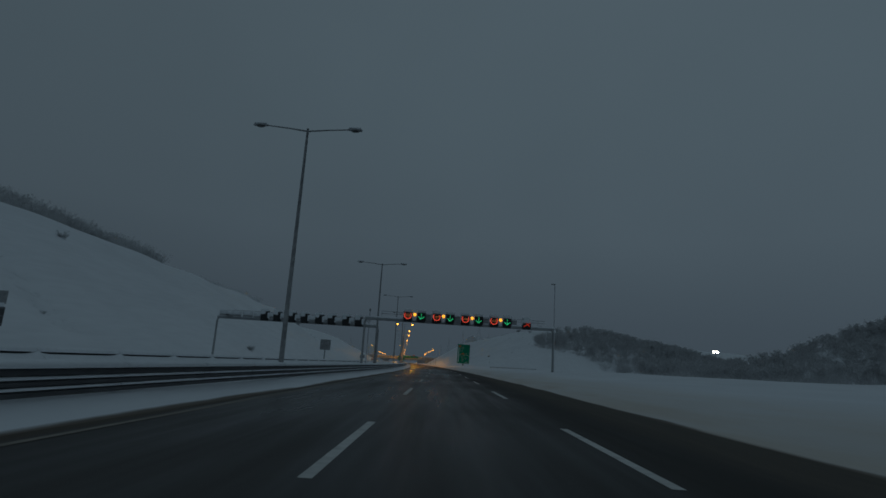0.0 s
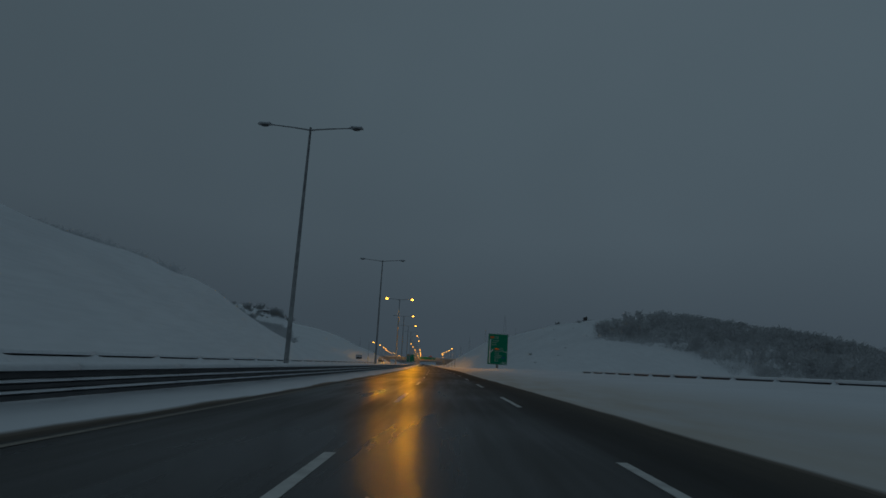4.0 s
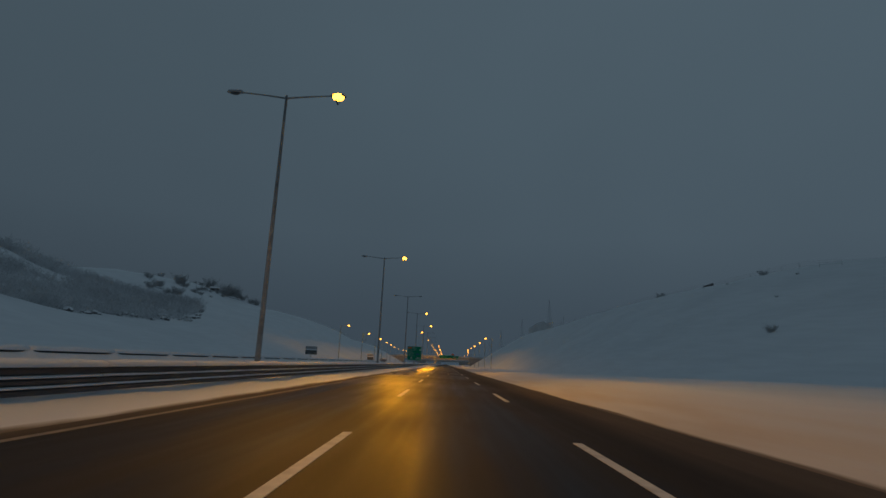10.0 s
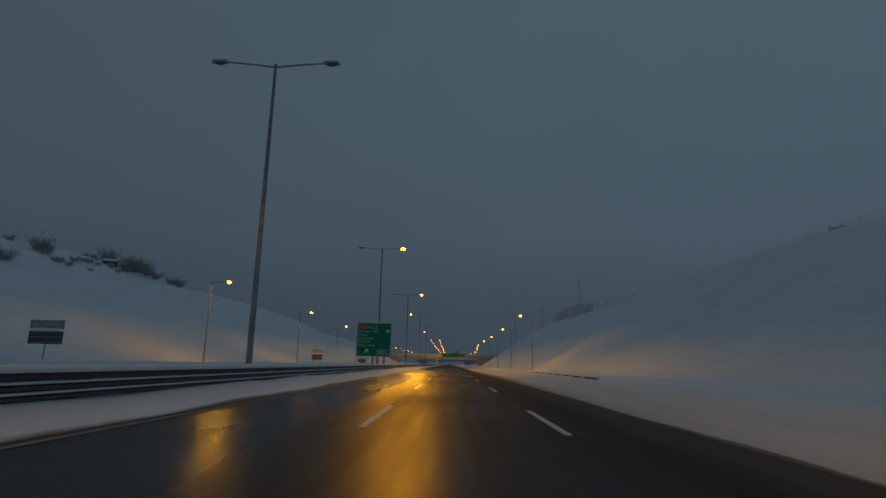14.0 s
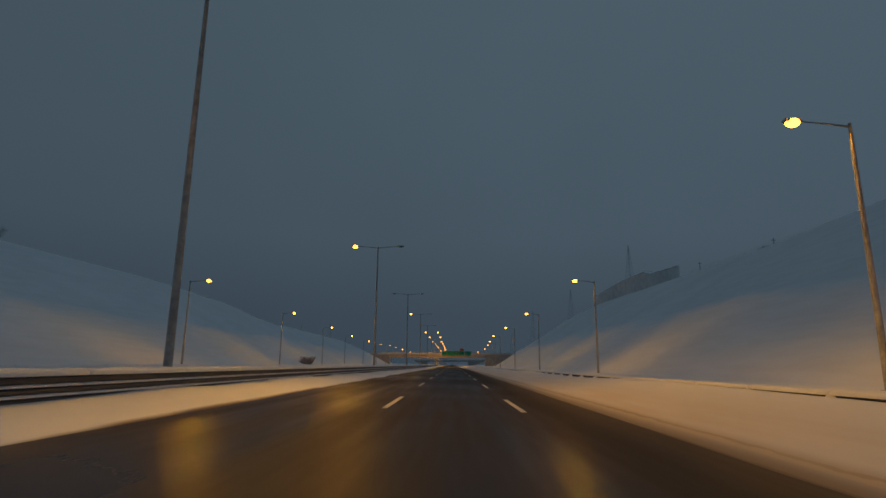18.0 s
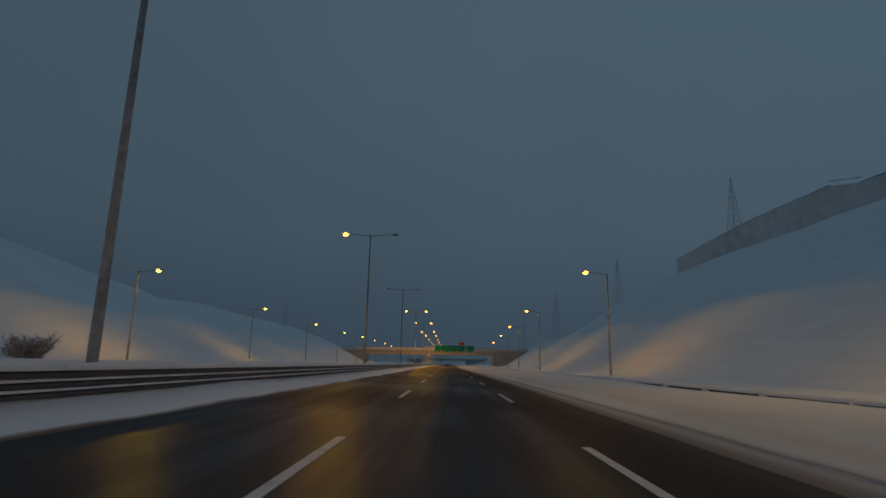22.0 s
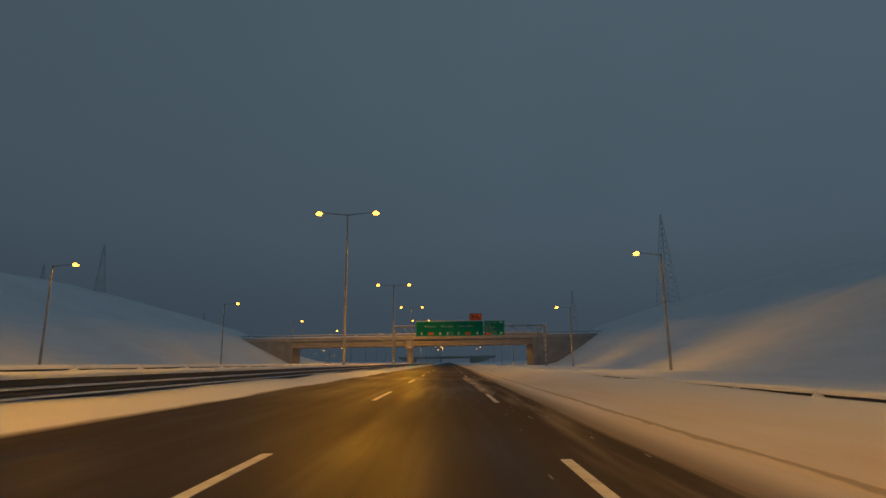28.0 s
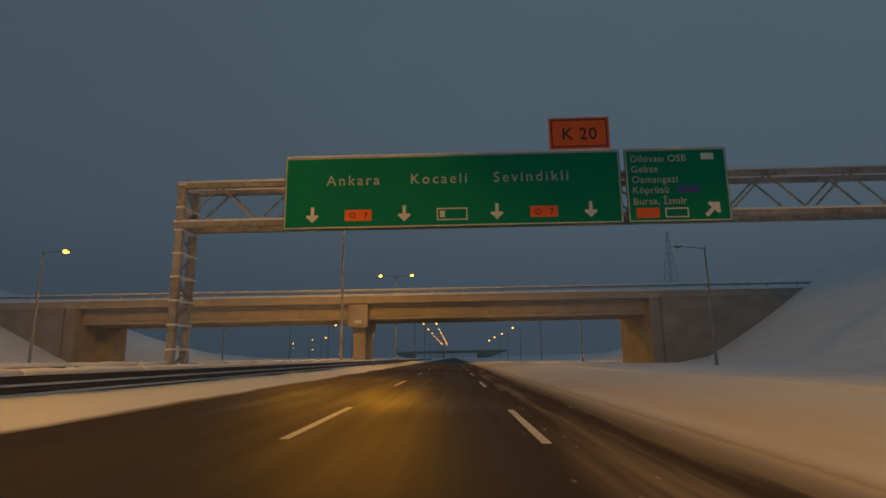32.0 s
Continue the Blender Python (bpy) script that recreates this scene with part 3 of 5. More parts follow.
ME_VALLEY = [to_mesh("snow_valley", valley_snow(20 + k), M_SNOWCAP, True) for k in range(4)]


def drape(side, lo, hi, power):
    """Snow heaped against a rail, lowest between two posts."""
    bm = bmesh.new()
    rows = []
    for i in range(17):
        y = SEG * i / 16
        u = abs(2 * y / SEG - 1) ** power
        z = lo + (hi - lo) * u
        rows.append([bm.verts.new((side * x, y, q)) for x, q in ((0.10, 0.0), (0.10, z - 0.02), (0.13, z), (0.20, z - 0.02), (0.42, z - 0.2), (0.8, z - 0.45))])
    for a, b in zip(rows, rows[1:]):
        for k in range(5):
            bm.faces.new((a[k], a[k + 1], b[k + 1], b[k]))
    bmesh.ops.recalc_face_normals(bm, faces=bm.faces)
    return bm


ME_DRAPE_FAR = to_mesh("snow_drift", drape(-1, 0.68, 0.77, 11), M_SNOWCAP, True)
ME_DRAPE_RIGHT = to_mesh("snow_drift", drape(1, 0.50, 0.80, 5), M_SNOWCAP, True)


def guardrail(lat, y0, y1, face, label, dz=0.0, caps=True, seed=1, posts=True, drift=None):
    rnd = random.Random(seed)
    g = empty("guardrail", pose(0, 0, 0), label, "guardrail", "guardrails along the motorway")
    y = y0
    while y < y1:
        m = pose(xr(y) + lat, y, zr(y, lat) + (profile(y, dz) if isinstance(dz, list) else dz), 0, 0, hd(y + SEG / 2)) @ Matrix.Diagonal((face, 1, 1, 1))
        pieces = [("rail", ME_BEAM)]
        if posts:
            pieces.append(("post", ME_POST))
        if caps:
            pieces.append(("snow_cap", rnd.choice(ME_CAPS)))
            pieces.append(("snow_in_valley", rnd.choice(ME_VALLEY)))
        if drift:
            pieces.append(("snow_drift", drift))
        for nm, me in pieces:
            o = new(nm, me)
            o.matrix_world = m
            if nm == "snow_in_valley":
                o.matrix_world = m @ pose(0.045, 0, 0)
            o.parent = g
        y += SEG
    return g


guardrail(-5.5, -20, 1000, 1, "double-wave steel guardrail half buried in ploughed snow")
guardrail(-10.1, -20, 860, -1, "snow-capped steel guardrail on the far side of the median", dz=[(320, 0.20), (350, -0.06), (640, -0.06), (700, 0.02), (740, -0.02)], posts=False, seed=4, drift=ME_DRAPE_FAR)
guardrail(11.6, 372, 1000, -1, "steel guardrail almost buried in roadside snow", dz=[(372, -0.16), (440, -0.09), (500, -0.10), (545, -0.17), (600, -0.12), (690, -0.18), (740, -0.21)], posts=False, seed=7, drift=ME_DRAPE_RIGHT)


guardrail(17.4, 92, 152, -1, "steel guardrail almost buried in the flat snow", dz=[(92, 0.27), (122, 0.35), (152, 0.34)], posts=False, seed=9, drift=ME_DRAPE_RIGHT)
guardrail(16.6, 240, 252, -1, "short steel guardrail almost buried in roadside snow", dz=0.0, caps=False, posts=False, seed=10)


# ---- street lamps ----
def lamp_light(name, m, power, size=0.25):
    d = bpy.data.lights.new(name, "SPOT")
    d.energy, d.color, d.shadow_soft_size = power, (1.0, 0.405, 0.0), size
    d.spot_size, d.spot_blend = radians(171), 0.10
    o = new(name, d)
    o.matrix_world = m
    return o


def head_bm():
    """Cobra-head luminaire, reaching to +x from the arm's end."""
    bm = bmesh.new()
    secs = [(0.0, 0.06, 0.07), (0.18, 0.13, 0.10), (0.42, 0.19, 0.13), (0.72, 0.18, 0.11), (0.88, 0.10, 0.06)]
    rings = []
    for x, w, h in secs:
        rings.append([bm.verts.new((x, w * math.cos(a), max(-0.03, h * math.sin(a)))) for a in [2 * math.pi * k / 10 for k in range(10)]])
    for q, w in zip(rings, rings[1:]):
        for k in range(10):
            bm.faces.new((q[k], q[(k + 1) % 10], w[(k + 1) % 10], w[k]))
    bm.faces.new(rings[0]), bm.faces.new(rings[-1])
    bmesh.ops.recalc_face_normals(bm, faces=bm.faces)
    return bm


def lens_bm(long, wide, deep):
    """Glass bowl under the luminaire."""
    bm = bmesh.new()
    bmesh.ops.create_uvsphere(bm, u_segments=12, v_segments=6, radius=1.0)
    for v in bm.verts:
        v.co = Vector((0.46 + long * v.co.x, wide * v.co.y, -0.05 + deep * v.co.z))
    return bm


ME_HEAD = to_mesh("luminaire", head_bm(), M_STEEL, True)
# the lit bowl is oversized: the lamp's glare is put into its shape
ME_LENS_ON = to_mesh("lens", lens_bm(0.33, 0.24, 0.21), M_LAMP_ON, True)
ME_LENS_OFF = to_mesh("lens", lens_bm(0.27, 0.15, 0.09), M_LAMP_OFF, True)
ME_HEADSNOW = to_mesh("snow", snow_ridge(0.7, 0.26, 0.10, 0.08, 77), M_SNOWCAP, True)


def street_lamp(y, lat, height, reach, sides, label, group, power=0.0):
    """sides: for each arm, its direction (+1 right, -1 left) and whether it is lit."""
    m = at(y, lat, ground_z(y, lat) - 0.1)
    lamp = empty("street_lamp", m, label, "street lamp", group)
    top = height - ground_z(y, lat)
    part("mast", tb([(0, 0, -0.3), (0, 0, top * 0.5), (0, 0, top + 0.05)], [0.15, 0.115, 0.07], 10), M_MAST, lamp, smooth=True)
    part("base_plate", bx(-0.22, 0.22, -0.22, 0.22, -0.05, 0.12, bevel=0.02), M_STEEL, lamp)
    for s, lit in sides:
        tip = s * (reach - 0.55)
        part("arm", tb([(0, 0, top - 0.12), (tip * 0.5, 0, top + 0.02), (tip, 0, top + 0.12)], [0.055, 0.045, 0.035], 8), M_MAST, lamp, smooth=True)
        head = new("luminaire", ME_HEAD)
        head.parent = lamp
        head.matrix_local = pose(tip, 0, top + 0.12) @ Matrix.Diagonal((s, 1, 1, 1))
        lens = new("lens", ME_LENS_ON if lit else ME_LENS_OFF)
        lens.parent = head
        tagged(lens, "glowing amber sodium lens" if lit else "dark unlit lens")
        sn = new("snow", ME_HEADSNOW)
        sn.parent = head
        sn.matrix_local = pose(0.8, 0, 0, 0, 0, 90)
        if lit and power:
            if len(sides) > 1 and y > 830:
                q = m @ pose(s * (reach - 0.09), 0, top - 0.175)
                lamp_light("sodium_light", pose(*q.translation), power * 0.7, 0.01)
            elif len(sides) > 1:
                # two unseen plates, added to keep the light on the carriageway and its verges
                for x, low in ((-0.065, -0.058), (0.068, -0.028 if 400 < y < 460 else -0.058 if 300 < y < 690 else -0.043)):
                    v = part("visor", bx(x - 0.004, x + 0.004, -0.2, 0.2, low, 0.04), M_DARK, lamp)
                    v.matrix_local = pose(s * (reach - 0.09), 0, top - 0.175)
                if s > 0 and len([1 for _, on in sides if on]) == 1:
                    # another added plate, lower down, throws the light outwards, away from the median
                    v = part("visor", bx(-0.10, -0.001, -0.3, 0.3, -0.064, -0.056), M_DARK, lamp)
                    v.matrix_local = pose(s * (reach - 0.09), 0, top - 0.175)
                q = m @ pose(s * (reach - 0.09), 0, top - 0.175)
                lamp_light("sodium_light", pose(*q.translation), power * ((0.82 if y > 690 else 0.70) if s > 0 else 0.32), 0.01)
            else:
                q = m @ pose(s * reach, 0, top - 0.12)
                lamp_light("sodium_light", pose(*q.translation), power * (0.85 if s > 0 else 1.0))
    return lamp


P_MED, P_SIDE = 4400.0, 1250.0
MEDIAN = [(31.6, 0, 0, 14.55), (72.8, 0, 0, 13.75), (122, 0, 0, 15.2), (168.5, 0, 0, 15.5), (213.8, 1, 1, 15.1), (260.8, 0, 1, 15.25), (309.9, 0, 1, 15.55), (359.0, 0, 0, 15.95),
          (407.5, 0, 1, 16.4), (451.7, 0, 1, 15.45), (501.0, 1, 0, 15.5), (548.5, 0, 0, 15.5), (596.4, 1, 0, 15.55), (645.0, 0, 0, 15.6), (694.0, 1, 1, 15.7), (743.5, 1, 1, 15.9), (791.2, 1, 1, 15.2)]
MEDIAN += [(841 + 49 * k, 1, 1, 15.9) for k in range(13)]
for y, le, ri, top in MEDIAN:
    state = {(0, 0): "both heads unlit", (1, 1): "both heads glowing amber", (0, 1): "one of two heads lit", (1, 0): "one of two heads lit"}[(le, ri)]
    street_lamp(y, profile(y, [(0, -7.65), (33, -7.65), (71, -7.2), (122, -7.6), (214, -7.3), (260, -7.9), (300, -7.7), (380, -7.7), (407, -8.05), (440, -7.7), (700, -7.7), (790, -7.8)]), top, 2.95, ((-1, le), (1, ri)), f"tall two-armed frosted steel street lamp, {state}", "median street lamps", power=0 if y > 900 else P_MED * profile(y, [(213, 1.15), (260, 1.8), (310, 2.1), (408, 1.9), (452, 1.9), (500, 1.0), (690, 0.9), (694, 1.25), (743, 1.2), (791, 1.0), (841, 1.0)]))
for i, y in enumerate([456.5, 504.4, 552.0, 598, 646.5, 695, 745.6, 794.6, 842, 890, 938, 986, 1034, 1082, 1130]):
    lat = profile(y, [(456, 19.35), (504, 19.9), (650, 19.8), (745, 24.0), (793.5, 25.1), (900, 25.1), (1200, 27)])
    lit = int(y != 842)
    street_lamp(y, lat + (1.2 if y == 842 else 0), 11.1 if y > 790 else 11.85, 2.6, ((-1, lit),), "single-armed steel street lamp glowing amber at the slope's foot" if lit else "single-armed steel street lamp, unlit, by the bridge", "roadside street lamps", power=P_SIDE * profile(y, [(560, 1.35), (690, 1.5), (745, 1.9), (795, 1.9)]) if y < 900 else 0)
for i, y in enumerate([410.5, 458, 505.7, 553.5, 602, 652, 700, 748.4, 796, 848.5, 897, 941, 989, 1037, 1085]):
    lat = profile(y, [(458, -32.3), (505, -33.2), (600, -37.2), (652, -40.0), (800, -40.8), (848, -42.1), (900, -41.6), (1200, -43)])
    street_lamp(y, lat, profile(y, [(740, 11.75), (796, 12.6), (848, 13.0)]), 2.6, ((1, 1),), "single-armed steel street lamp glowing amber beyond the opposite carriageway", "roadside street lamps", power=P_SIDE * profile(y, [(600, 1.7), (660, 1.0)]) if y < 900 else 0)


# lamps of a road that branches off beyond the bridge
for y, x, top in ((1070.0, -66.5, 11.6), (1105.0, -82.0, 11.8), (1150.0, -105.5, 11.4), (1240.0, -116.0, 8.6), (1290.0, -146.0, 11.5)):
    street_lamp(y, x - xr(y), top, 2.2, ((1, 1),), "distant street lamp glowing amber beyond the bridge", "far street lamps")


# ---- writing ----
def writing(text, size, parent, x, z, material, y=-0.012, name="letter", align="LEFT", spacing=1.05):
    c = bpy.data.curves.new(name, "FONT")
    c.body, c.size, c.align_x, c.extrude, c.resolution_u = text, size, align, 0.004, 3
    c.offset = 0.004 * size
    c.space_character = spacing
    tmp = bpy.data.objects.new(name, c)
    scene.collection.objects.link(tmp)
    me = bpy.data.meshes.new_from_object(tmp.evaluated_get(bpy.context.evaluated_depsgraph_get()))
    bpy.data.objects.remove(tmp)
    # each letter becomes a part of its own: faces whose widths overlap belong together
    spans = sorted((min(me.vertices[v].co.x for v in p.vertices), max(me.vertices[v].co.x for v in p.vertices), p.index) for p in me.polygons)
    groups, right = [], -1e9
    for a, b, k in spans:
        if a > right + 1e-5:
            groups.append([])
        groups[-1].append(k)
        right = max(right, b)
    for g in groups:
        used = sorted({v for k in g for v in me.polygons[k].vertices})
        at_new = {v: i for i, v in enumerate(used)}
        one = bpy.data.meshes.new(name)
        one.from_pydata([tuple(me.vertices[v].co) for v in used], [], [[at_new[v] for v in me.polygons[k].vertices] for k in g])
        one.materials.append(material)
        o = new(name, one)
        o.parent = parent
        o.matrix_local = pose(x, y, z, 90, 0, 0)
    bpy.data.meshes.remove(me)
    return o


def plate(name, x0, x1, z0, z1, material, parent, depth=0.012, y=-0.004, label=""):
    return part(name, bx(x0, x1, y - depth, y, z0, z1, bevel=0.003), material, parent, label)


def outline(name, x0, x1, z0, z1, w, material, parent, y=-0.004):
    bm = bmesh.new()
    for a in ((x0, x1, z0, z0 + w), (x0, x1, z1 - w, z1), (x0, x0 + w, z0 + w, z1 - w), (x1 - w, x1, z0 + w, z1 - w)):
        box(bm, a[0], a[1], y - 0.008, y, a[2], a[3])
    return part(name, bm, material, parent)


def arrow(parent, x, z, size, angle):
    """A flat arrow that points up at angle 0, turned clockwise."""
    bm = bmesh.new()
    pts = [(-0.10, -0.5), (0.10, -0.5), (0.10, 0.02), (0.34, 0.02), (0.40, 0.12), (0, 0.5), (-0.40, 0.12), (-0.34, 0.02), (-0.10, 0.02)]
    a = math.radians(angle)
    f = [[bm.verts.new((x + size * (px * math.cos(a) + pz * math.sin(a)), yy, z + size * (-px * math.sin(a) + pz * math.cos(a)))) for px, pz in pts] for yy in (-0.014, -0.004)]
    bm.faces.new(f[0]), bm.faces.new(list(reversed(f[1])))
    for k in range(len(pts)):
        bm.faces.new((f[0][k], f[1][k], f[1][(k + 1) % len(pts)], f[0][(k + 1) % len(pts)]))
    bmesh.ops.recalc_face_normals(bm, faces=bm.faces)
    return part("arrow", bm, M_WHITE, parent)


def sign_panel(parent, x0, x1, z0, z1):
    p = part("panel", bx(x0, x1, 0, 0.06, z0, z1, bevel=0.01), M_GREEN, parent, "green reflective sheeting")
    outline("border", x0 + 0.03, x1 - 0.03, z0 + 0.03, z1 - 0.03, 0.06, M_LETTER, parent)
    part("back_frame", bx(x0 + 0.2, x1 - 0.2, 0.06, 0.16, z0 + 0.3, z0 + 0.42), M_STEEL, parent)
    part("back_frame", bx(x0 + 0.2, x1 - 0.2, 0.06, 0.16, z1 - 0.42, z1 - 0.3), M_STEEL, parent)
    return p


def snow_on(parent, x0, x1, z, y=0.03, wide=0.16, high=0.09, seed=1):
    bm = snow_ridge(x1 - x0, wide, high, 0, seed)
    o = part("snow", bm, M_SNOWCAP, parent, smooth=True)
    o.matrix_local = pose(x1, y, z, 0, 0, 90)
    return o


# tall diagram sign at the right verge
s1 = empty("direction_sign", pose(16.9, 239.0, 0, 0, 1.0, hd(239) - 3), "tall green motorway diagram sign with white lettering on a thick post", "road sign", "green direction signs")
sign_panel(s1, -2.65, 2.58, 1.9, 9.95)
part("post", bx(-0.3, 0.3, 0.17, 0.5, -0.4, 8.5, bevel=0.03), M_CONC_DARK, s1)
snow_on(s1, -2.6, 2.55, 9.93)
plate("orange_shield", -2.2, -1.15, 8.75, 9.25, M_ORANGE, s1)
plate("orange_shield", -0.85, 0.25, 5.75, 6.2, M_ORANGE, s1)
outline("white_box", 0.4, 1.4, 5.72, 6.18, 0.05, M_WHITE, s1)
outline("white_box", -0.9, 0.0, 8.75, 9.2, 0.05, M_WHITE, s1)
plate("route_bar", -2.27, -1.95, 2.25, 8.45, M_WHITE, s1)
bar = part("route_branch", bx(-0.13, 0.13, -0.016, -0.004, 0, 1.0), M_WHITE, s1)
bar.matrix_local = pose(-1.95, 0, 5.05, 0, 45, 0)
for txt, x, z in (("Sevindikli", -1.6, 7.95), ("Kocaeli", -1.6, 7.4), ("Ankara", -1.6, 6.85), ("Dilovası OSB", -0.85, 5.15), ("Gebze", -0.85, 4.6), ("Osmangazi", -0.85, 4.05), ("Köprüsü", -0.85, 3.6), ("Bursa", -0.85, 3.1), ("İzmir", -0.85, 2.6)):
    writing(txt, 0.46, s1, x, z + 0.1, M_LETTER)
plate("blue_bar", 1.1, 1.9, 3.62, 3.92, M_BLUE, s1)
plate("symbol_plate", 2.05, 2.4, 5.2, 5.45, M_WHITE, s1)
outline("distance_box", 1.0, 2.55, 2.08, 2.62, 0.05, M_WHITE, s1)
writing("800m", 0.42, s1, 1.25, 2.22, M_WHITE)

# square sign in the median
s2 = empty("direction_sign", pose(-9.89, 404.1, 0.09, 0, 0, hd(408)) @ Matrix.Diagonal((0.885, 0.885, 0.87, 1)), "square green exit sign with white lettering on two median posts", "road sign", "green direction signs")
sign_panel(s2, -2.38, 2.5, 1.97, 6.8)
for px in (-0.05, 1.55):
    part("post", bx(px - 0.14, px + 0.14, 0.17, 0.42, -0.3, 6.3, bevel=0.02), M_STEEL, s2)
snow_on(s2, -2.38, 2.5, 6.78, seed=5)
plate("orange_shield", -2.2, -0.95, 6.0, 6.45, M_ORANGE, s2)
outline("white_box", -0.7, 0.5, 6.0, 6.4, 0.05, M_WHITE, s2)
for txt, x, z in (("Dilovası  OSB", -2.2, 5.42), ("Gebze", -2.2, 4.93), ("Osmangazi", -2.2, 4.44), ("Köprüsü", -2.2, 3.95), ("Bursa, İzmir", -2.2, 3.42)):
    writing(txt, 0.47, s2, x, z, M_LETTER)
plate("blue_bar", 0.6, 1.75, 3.95, 4.3, M_BLUE, s2)
plate("symbol_plate", 1.75, 2.3, 5.45, 5.8, M_WHITE, s2)
arrow(s2, -0.95, 2.75, 0.8, 45)
outline("distance_box", 0.6, 2.45, 2.35, 2.95, 0.05, M_WHITE, s2)
writing("400m", 0.45, s2, 0.8, 2.5, M_WHITE)


# ---- overhead sign gantry before the bridge ----
def lattice_post(name, parent, x, y0, y1, z0, z1, w=0.28):
    """Two chords along y with ladder rungs and diagonals."""
    p = part(name, bx(x - w / 2, x + w / 2, y0 - 0.14, y0 + 0.14, z0, z1, bevel=0.02), M_FROST, parent)
    part("chord", bx(x - w / 2, x + w / 2, y1 - 0.14, y1 + 0.14, z0, z1, bevel=0.02), M_FROST, p)
    n = int((z1 - z0) / 1.0)
    for i in range(n):
        za, zb = z0 + i * (z1 - z0) / n, z0 + (i + 1) * (z1 - z0) / n
        part("brace", tb([(x, y0, za + 0.1), (x, y1, zb - 0.1)] if i % 2 else [(x, y1, za + 0.1), (x, y0, zb - 0.1)], 0.05, 6), M_FROST, p)
        part("rung_snow", bx(x - 0.2, x + 0.2, y0 - 0.17, y1 + 0.17, zb - 0.06, zb + 0.03, bevel=0.02), M_SNOWCAP, p, "snow lodged on the bracing")
    return p


GX0, GX1 = -12.4, 21.0
g2 = empty("sign_gantry", pose(0, 814.6, 0, 0, 0, -1.0), "frosted steel truss gantry across the carriageway with snow on its chords", "sign gantry")
lattice_post("column", g2, GX0, -0.6, 0.6, -0.5, 9.05, 0.34)
lattice_post("column", g2, GX1, -0.6, 0.6, -0.8, 9.05, 0.34)
for yy in (-0.6, 0.6):
    for zz in (8.98, 7.15):
        c = part("chord", bx(GX0 - 0.3, GX1 + 0.3, yy - 0.12, yy + 0.12, zz - 0.12, zz + 0.12, bevel=0.02), M_FROST, g2)
        o = part("snow", snow_ridge(GX1 - GX0 + 0.5, 0.3, 0.14, 0, 9), M_SNOWCAP, c, smooth=True)
        o.matrix_local = pose(GX1 + 0.25, yy, zz + 0.12, 0, 0, 90)
    x, up = GX0, True
    while x < GX1 - 0.5:
        x2 = min(x + 1.75, GX1)
        part("diagonal", tb([(x, yy, 7.2 if up else 8.93), (x2, yy, 8.93 if up else 7.2)], 0.05, 6), M_FROST, g2)
        x, up = x2, not up

b1 = empty("overhead_sign", pose(0, 813.7, 0, 0, 0, -1.0), "wide green overhead motorway sign with white lettering and lane arrows", "road sign", "green direction signs")
sign_panel(b1, -7.6, 7.4, 6.75, 10.1)
for txt, x in (("Ankara", -4.5), ("Kocaeli", -0.65), ("Sevindikli", 3.45)):
    writing(txt, 0.66, b1, x, 8.75, M_LETTER, align="CENTER", spacing=1.3)
for x in (-6.3, -2.2, 1.9, 6.0):
    arrow(b1, x, 7.4, 0.72, 180)
for x in (-4.25, 3.95):
    plate("orange_shield", x - 0.6, x + 0.6, 7.1, 7.6, M_ORANGE, b1)
    writing("O", 0.36, b1, x - 0.4, 7.22, M_DARK, y=-0.018)
    writing("7", 0.36, b1, x + 0.25, 7.22, M_DARK, y=-0.018)
outline("white_box", -0.75, 0.6, 7.05, 7.6, 0.05, M_WHITE, b1)
plate("number_bar", -0.62, -0.4, 7.18, 7.48, M_WHITE, b1)
snow_on(b1, -7.5, 7.3, 10.08, seed=11, high=0.12)
b2 = empty("overhead_sign", pose(0, 813.7, 0, 0, 0, -1.0), "green overhead exit sign with white lettering and a slanting arrow", "road sign", "green direction signs")
sign_panel(b2, 7.6, 12.05, 6.75, 10.1)
for txt, z in (("Dilovası OSB", 9.5), ("Gebze", 9.02), ("Osmangazi", 8.54), ("Köprüsü", 8.06), ("Bursa, İzmir", 7.55)):
    writing(txt, 0.44, b2, 7.85, z, M_LETTER)
plate("blue_bar", 9.8, 10.75, 8.05, 8.38, M_BLUE, b2)
plate("symbol_plate", 10.95, 11.5, 9.55, 9.85, M_WHITE, b2)
plate("orange_shield", 7.95, 8.95, 6.95, 7.4, M_ORANGE, b2)
outline("white_box", 9.2, 10.2, 6.95, 7.38, 0.05, M_WHITE, b2)
arrow(b2, 11.25, 7.3, 0.85, 45)
snow_on(b2, 7.7, 11.7, 10.08, seed=12, high=0.12)
b3 = empty("exit_number_sign", pose(0, 813.7, 0, 0, 0, -1.0), "orange exit number plate above the overhead sign", "road sign")
part("panel", bx(4.35, 7.05, 0.02, 0.07, 10.2, 11.7, bevel=0.01), M_ORANGE, b3)
outline("border", 4.45, 6.95, 10.3, 11.6, 0.05, M_DARK, b3, y=0.018)
writing("K 20", 0.8, b3, 5.7, 10.65, M_DARK, y=0.008, align="CENTER")
for x in (4.6, 6.2):
    part("bracket", bx(x - 0.05, x + 0.05, 0.07, 0.17, 9.5, 11.3), M_STEEL, b3)


